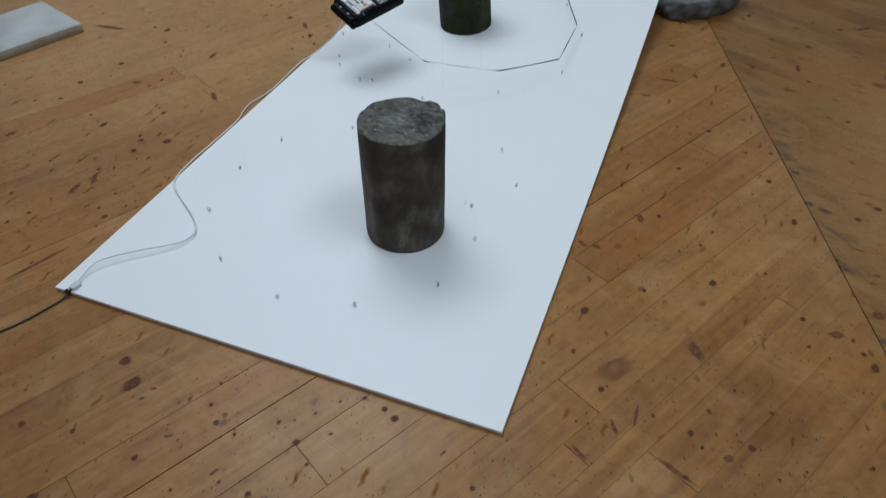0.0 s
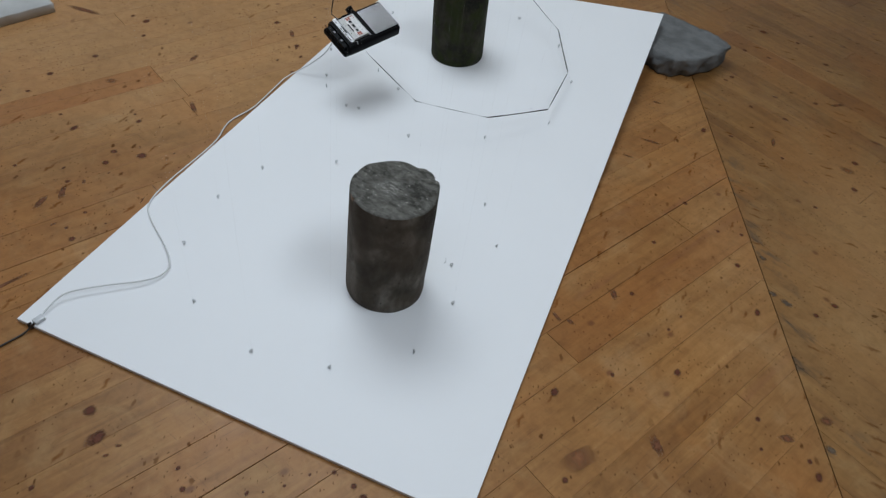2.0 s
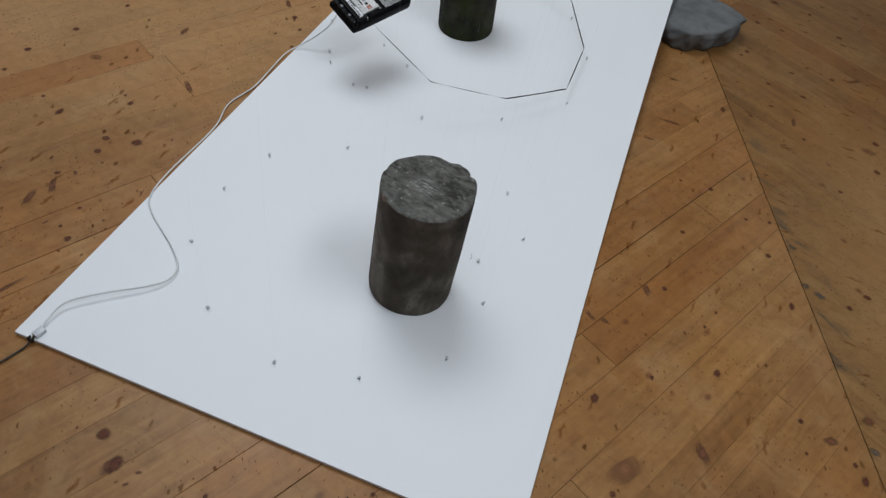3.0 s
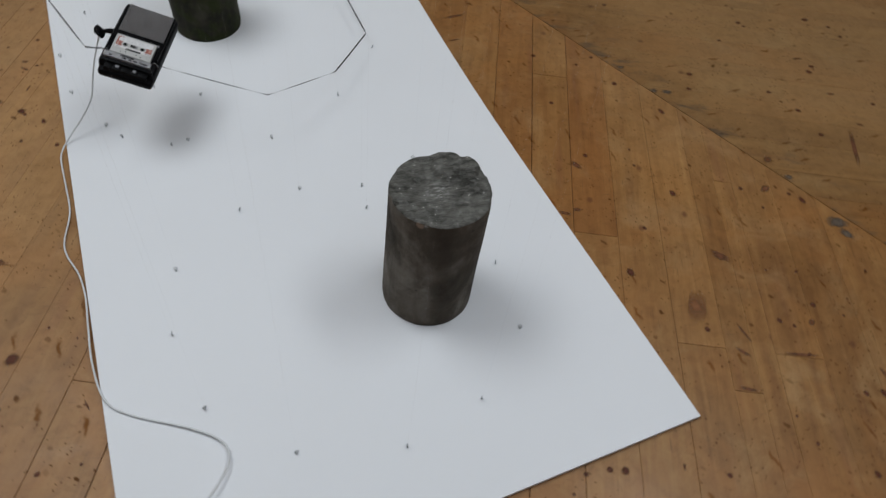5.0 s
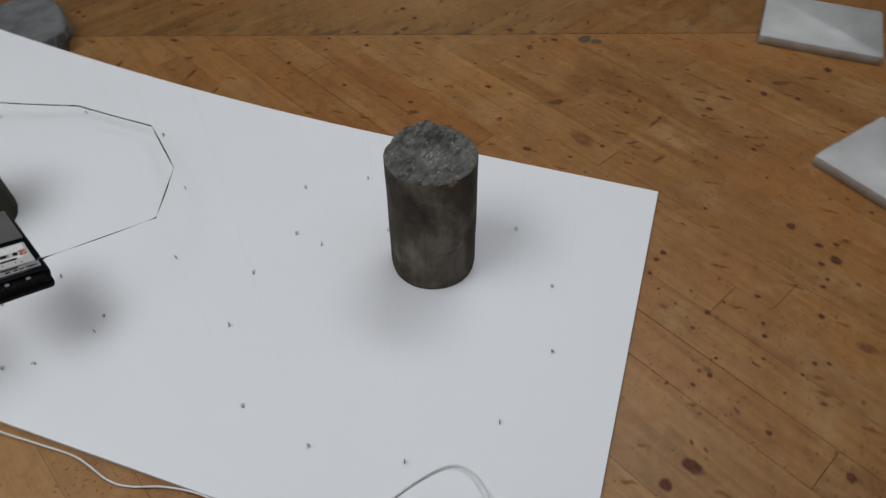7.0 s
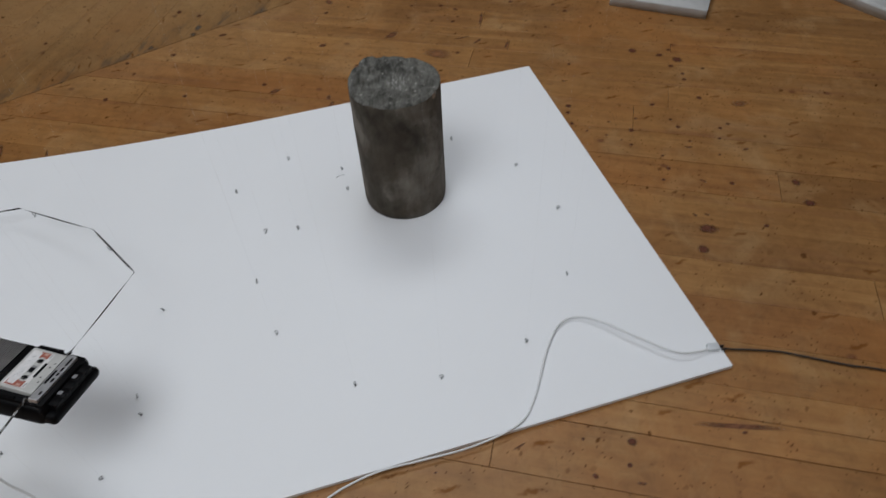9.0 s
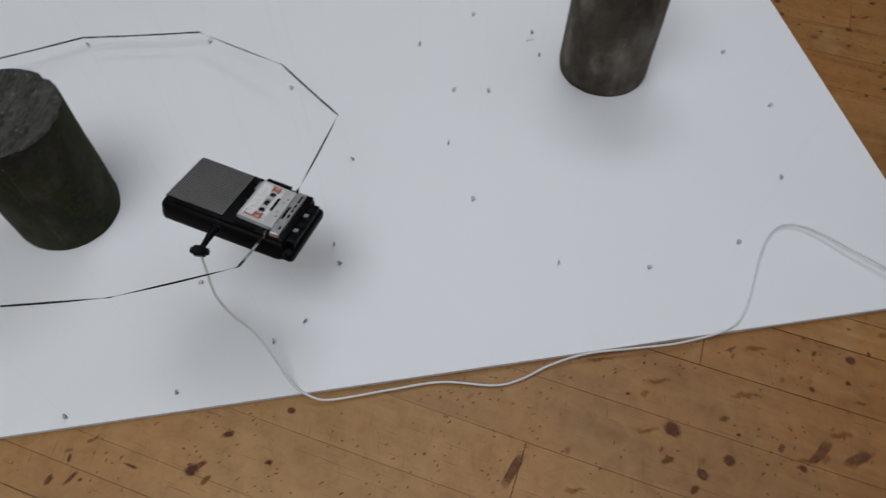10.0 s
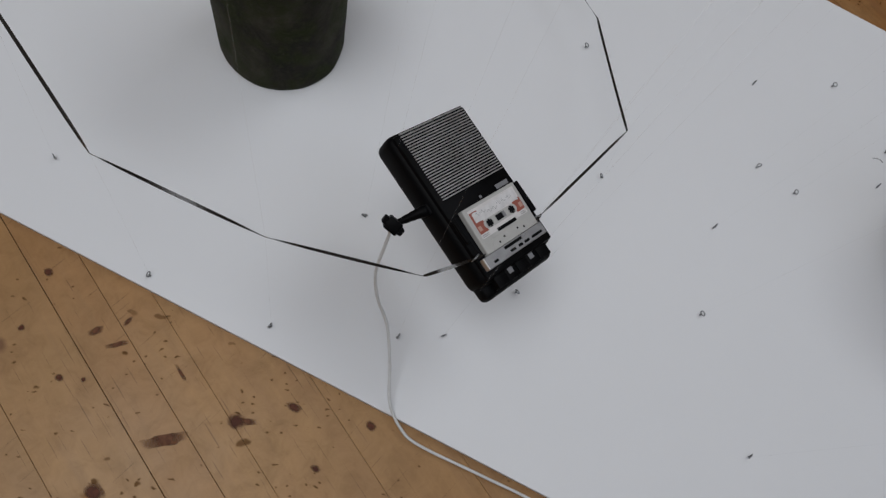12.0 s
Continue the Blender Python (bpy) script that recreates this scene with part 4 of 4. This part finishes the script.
plank_field(ANGLE_B, extend([-v for v in LINES_B[::-1]], -9.3, 5.0, 6), -1, WOOD_B, 12, {})

# dark knots by the part of the floor they lie in: x, y, radius
KNOTS_WEST = [(-2.012, 0.724, 0.0069), (-1.993, 1.378, 0.0099), (-1.951, 0.889, 0.0140), (-1.934, 0.769, 0.0078), (-1.925, 1.372, 0.0153), (-1.906, 1.063, 0.0123), (-1.859, 1.276, 0.0095), (-1.750, 0.720, 0.0064), (-1.675, 0.449, 0.0069), (-1.662, 0.681, 0.0134), (-1.658, 0.274, 0.0074), (-1.563, 0.166, 0.0074), (-1.551, 0.844, 0.0063), (-1.547, 0.510, 0.0059), (-1.534, 0.219, 0.0079), (-1.523, 0.065, 0.0049), (-1.514, 0.818, 0.0106), (-1.496, 0.143, 0.0048), (-1.493, 0.467, 0.0068), (-1.492, 1.657, 0.0130), (-1.476, 0.528, 0.0033), (-1.474, 0.649, 0.0101), (-1.459, 0.592, 0.0108), (-1.417, 0.558, 0.0043), (-1.388, 0.674, 0.0166), (-1.385, 1.789, 0.0060), (-1.372, 1.759, 0.0040), (-1.362, 0.058, 0.0050), (-1.355, 0.312, 0.0062), (-1.355, 0.386, 0.0061)]
KNOTS_WEST_2 = [(-1.349, 1.877, 0.0050), (-1.335, 1.407, 0.0060), (-1.327, 1.541, 0.0130), (-1.311, 0.284, 0.0090), (-1.310, 0.735, 0.0043), (-1.276, 0.376, 0.0031), (-1.273, 1.475, 0.0090), (-1.263, 1.894, 0.0070), (-1.254, 0.685, 0.0034), (-1.245, 1.362, 0.0080)]
KNOTS_SOUTH_WEST = [(-0.892, -0.124, 0.0134), (-0.871, -0.320, 0.0070), (-0.835, -0.473, 0.0140), (-0.830, -0.169, 0.0177), (-0.755, -0.489, 0.0126), (-0.702, -0.325, 0.0071), (-0.629, -0.156, 0.0056), (-0.591, -0.191, 0.0076), (-0.586, -0.357, 0.0047), (-0.538, -0.202, 0.0058), (-0.522, -0.395, 0.0060), (-0.504, -0.308, 0.0047)]
KNOTS_SOUTH = [(-0.480, -0.424, 0.0061), (-0.470, -0.455, 0.0061), (-0.464, -0.141, 0.0059), (-0.434, -0.124, 0.0032), (-0.434, -0.309, 0.0071), (-0.403, -0.171, 0.0088), (-0.400, -0.092, 0.0037), (-0.395, -0.305, 0.0069), (-0.363, -0.046, 0.0043), (-0.357, -0.209, 0.0046), (-0.327, -0.442, 0.0100), (-0.316, -0.018, 0.0064), (-0.310, -0.290, 0.0078), (-0.262, -0.029, 0.0074), (-0.232, -0.043, 0.0094), (-0.224, -0.449, 0.0081), (-0.194, -0.461, 0.0067), (-0.188, -0.537, 0.0068), (-0.142, -0.448, 0.0084), (-0.113, -0.483, 0.0154), (-0.071, -0.442, 0.0109), (-0.053, -0.485, 0.0071), (-0.018, -0.137, 0.0069), (-0.015, -0.370, 0.0142), (0.176, -0.302, 0.0056), (0.226, -0.153, 0.0050), (0.227, -0.081, 0.0050), (0.305, -0.261, 0.0085), (0.363, -0.237, 0.0073), (0.380, -0.298, 0.0067)]
KNOTS_SOUTH_2 = [(0.410, -0.219, 0.0061), (0.437, -0.096, 0.0094), (0.481, -0.112, 0.0096), (0.487, -0.532, 0.0071), (0.627, -0.284, 0.0123), (0.633, -0.394, 0.0102), (0.692, -0.230, 0.0103), (0.852, -0.495, 0.0157)]
KNOTS_EAST = [(-0.063, 0.122, 0.0090), (0.086, 0.417, 0.0117), (0.175, 0.194, 0.0093), (0.215, 0.540, 0.0074), (0.376, 0.148, 0.0085), (0.378, 0.629, 0.0111), (0.380, 0.041, 0.0048), (0.403, 0.122, 0.0056), (0.456, 0.297, 0.0038), (0.500, 0.157, 0.0094), (0.536, 0.263, 0.0053), (0.557, 0.102, 0.0050), (0.599, 0.579, 0.0085), (0.608, 0.140, 0.0044), (0.613, 0.491, 0.0058), (0.733, 0.510, 0.0084), (0.735, 0.196, 0.0053), (0.755, 0.475, 0.0109), (1.044, 0.699, 0.0113)]
KNOTS_NORTH_EAST = [(0.207, 0.857, 0.0090), (0.232, 1.116, 0.0090), (0.300, 1.368, 0.0100), (0.307, 1.863, 0.0130), (0.333, 0.771, 0.0063), (0.352, 2.323, 0.0095), (0.359, 0.837, 0.0055), (0.375, 2.365, 0.0118), (0.409, 2.661, 0.0104), (0.411, 1.884, 0.0094), (0.424, 1.278, 0.0080), (0.472, 2.160, 0.0081), (0.481, 2.918, 0.0185), (0.499, 1.144, 0.0093), (0.500, 1.302, 0.0080), (0.521, 2.654, 0.0093), (0.566, 2.303, 0.0085), (0.574, 0.968, 0.0108), (0.615, 2.142, 0.0102), (0.615, 1.842, 0.0075), (0.649, 2.902, 0.0112), (0.738, 2.351, 0.0109), (0.742, 1.593, 0.0089), (0.747, 1.042, 0.0098), (0.783, 2.755, 0.0145), (0.801, 1.115, 0.0107), (0.881, 1.785, 0.0130), (0.890, 1.968, 0.0140), (1.024, 0.941, 0.0103), (1.051, 1.260, 0.0088)]
KNOTS_NORTH_EAST_2 = [(1.058, 0.826, 0.0102), (1.072, 2.381, 0.0180), (1.209, 1.342, 0.0108), (1.215, 1.314, 0.0069), (1.263, 0.995, 0.0110), (1.298, 1.020, 0.0104), (1.362, 0.770, 0.0102), (1.508, 1.284, 0.0131), (1.569, 1.143, 0.0097), (1.571, 1.212, 0.0098)]
# long dark smears and old iron stains: two ends and the width
SMEARS_WEST = [(-2.263, 1.295, -2.094, 1.325, 0.025), (-1.933, 0.504, -1.911, 0.548, 0.017), (-1.767, 0.949, -1.734, 0.979, 0.028), (-1.598, 1.217, -1.610, 1.276, 0.018), (-1.482, 0.327, -1.502, 0.392, 0.019), (-1.460, 0.500, -1.445, 0.481, 0.009), (-1.453, 0.391, -1.490, 0.456, 0.015), (-1.447, 1.008, -1.377, 0.946, 0.015), (-1.426, 0.713, -1.415, 0.700, 0.004), (-1.415, 1.643, -1.374, 1.589, 0.016), (-1.390, 0.316, -1.402, 0.295, 0.006), (-1.327, 1.541, -1.314, 1.510, 0.008), (-1.321, 1.761, -1.295, 1.733, 0.006), (-1.316, 1.793, -1.294, 1.776, 0.009), (-1.306, 0.159, -1.393, -0.056, 0.010), (-1.295, 1.661, -1.314, 1.627, 0.004), (-1.283, 1.757, -1.266, 1.752, 0.007), (-1.257, 0.525, -1.247, 0.489, 0.004)]
SMEARS_SOUTH_WEST = [(-0.830, -0.154, -0.847, -0.200, 0.025), (-0.793, -0.204, -0.781, -0.192, 0.006), (-0.787, -0.173, -0.771, -0.162, 0.006), (-0.679, -0.264, -0.659, -0.248, 0.006), (-0.590, -0.429, -0.587, -0.450, 0.010), (-0.533, -0.304, -0.522, -0.282, 0.006)]
SMEARS_SOUTH = [(-0.384, -0.515, -0.407, -0.568, 0.028), (-0.348, -0.132, -0.339, -0.121, 0.006), (-0.108, -0.094, -0.096, -0.073, 0.005), (0.531, -0.058, 0.522, -0.104, 0.015), (0.569, -0.129, 0.556, -0.191, 0.013), (0.694, -0.296, 0.732, -0.374, 0.016), (0.781, -0.412, 0.773, -0.466, 0.016), (0.840, -0.683, 0.833, -0.707, 0.011)]
SMEARS_EAST = [(0.008, 0.677, 0.043, 0.649, 0.010), (0.053, 0.671, 0.078, 0.657, 0.012), (0.138, 0.036, 0.185, 0.003, 0.008), (0.156, 0.217, 0.236, 0.316, 0.039), (0.206, 0.131, 0.234, 0.083, 0.008), (0.258, 0.185, 0.262, 0.120, 0.008), (0.306, 0.074, 0.405, 0.025, 0.008), (0.344, 0.409, 0.380, 0.357, 0.025), (0.445, 0.107, 0.468, 0.124, 0.013), (0.654, 0.544, 0.698, 0.566, 0.020), (0.758, 0.649, 0.791, 0.666, 0.024), (1.175, 0.701, 1.052, 0.533, 0.013), (1.210, 0.709, 1.235, 0.686, 0.009)]
SMEARS_NORTH_EAST = [(0.040, 1.531, 0.084, 1.535, 0.009), (0.083, 1.669, 0.162, 1.677, 0.016), (0.084, 1.960, 0.120, 1.966, 0.015), (0.145, 0.850, 0.169, 0.806, 0.017), (0.571, 1.963, 0.581, 1.905, 0.016), (0.782, 2.695, 0.816, 2.689, 0.014), (0.795, 2.363, 0.860, 2.419, 0.015), (0.831, 1.912, 0.886, 1.886, 0.034), (0.852, 3.009, 0.881, 3.003, 0.012), (0.954, 2.179, 1.007, 2.167, 0.017), (1.228, 0.874, 1.263, 0.857, 0.010), (1.256, 1.081, 1.298, 1.069, 0.008)]
STAINS = [(0.755, 0.395, 0.830, 0.345, 0.040), (0.775, 0.350, 0.800, 0.300, 0.030), (0.635, 1.062, 0.675, 1.040, 0.020), (0.560, 1.228, 0.590, 1.212, 0.018),
          (0.772, 0.580, 0.800, 0.560, 0.022), (0.600, 1.080, 0.630, 1.060, 0.016)]
rnd = random.Random(9)


def blot(name, x, y, half_long, half_wide, turn, mat, rough, proud=0.0004):
    """A flat, uneven mark in the face of the planks."""
    ring = []
    for k in range(36):
        a = math.tau * k / 36
        r = 1 + 0.32 * noise.noise(Vector((math.cos(a) * 1.6, math.sin(a) * 1.6, x * 30))) + rough * noise.noise(Vector((math.cos(a) * 5, math.sin(a) * 5, y * 30))) + 0.12 * noise.noise(Vector((math.cos(a) * 14, math.sin(a) * 14, y * 30)))
        px, py = r * half_long * math.cos(a), r * half_wide * math.sin(a)
        ring.append((x + px * math.cos(turn) - py * math.sin(turn), y + px * math.sin(turn) + py * math.cos(turn)))
    part(name, prism(bmesh.new(), ring, -0.006, proud), mat, floor)


for kx, ky, kr in KNOTS_WEST + KNOTS_WEST_2 + KNOTS_SOUTH_WEST + KNOTS_SOUTH + KNOTS_SOUTH_2 + KNOTS_EAST + KNOTS_NORTH_EAST + KNOTS_NORTH_EAST_2:
    across = (kx - SEAM_P[0]) * math.sin(radians(SEAM_A)) - (ky - SEAM_P[1]) * math.cos(radians(SEAM_A)) > 0
    blot("knot", kx, ky, 1.15 * kr * rnd.uniform(1.0, 1.5), 0.95 * kr, radians((ANGLE_B if across else ANGLE_A) + rnd.uniform(-25, 25)), KNOT, 0.12)
for x0, y0, x1, y1, w in SMEARS_WEST + SMEARS_SOUTH_WEST + SMEARS_SOUTH + SMEARS_EAST + SMEARS_NORTH_EAST:
    blot("smear", (x0 + x1) / 2, (y0 + y1) / 2, math.hypot(x1 - x0, y1 - y0) * 0.62, 0.55 * w, math.atan2(y1 - y0, x1 - x0), RED_STAIN if w > 0.026 else SMEAR, 0.25, 0.0003)
for x0, y0, x1, y1, w in STAINS:
    blot("stain", (x0 + x1) / 2, (y0 + y1) / 2, math.hypot(x1 - x0, y1 - y0) / 2, w / 2, math.atan2(y1 - y0, x1 - x0), IRON, 0.8, 0.0010)
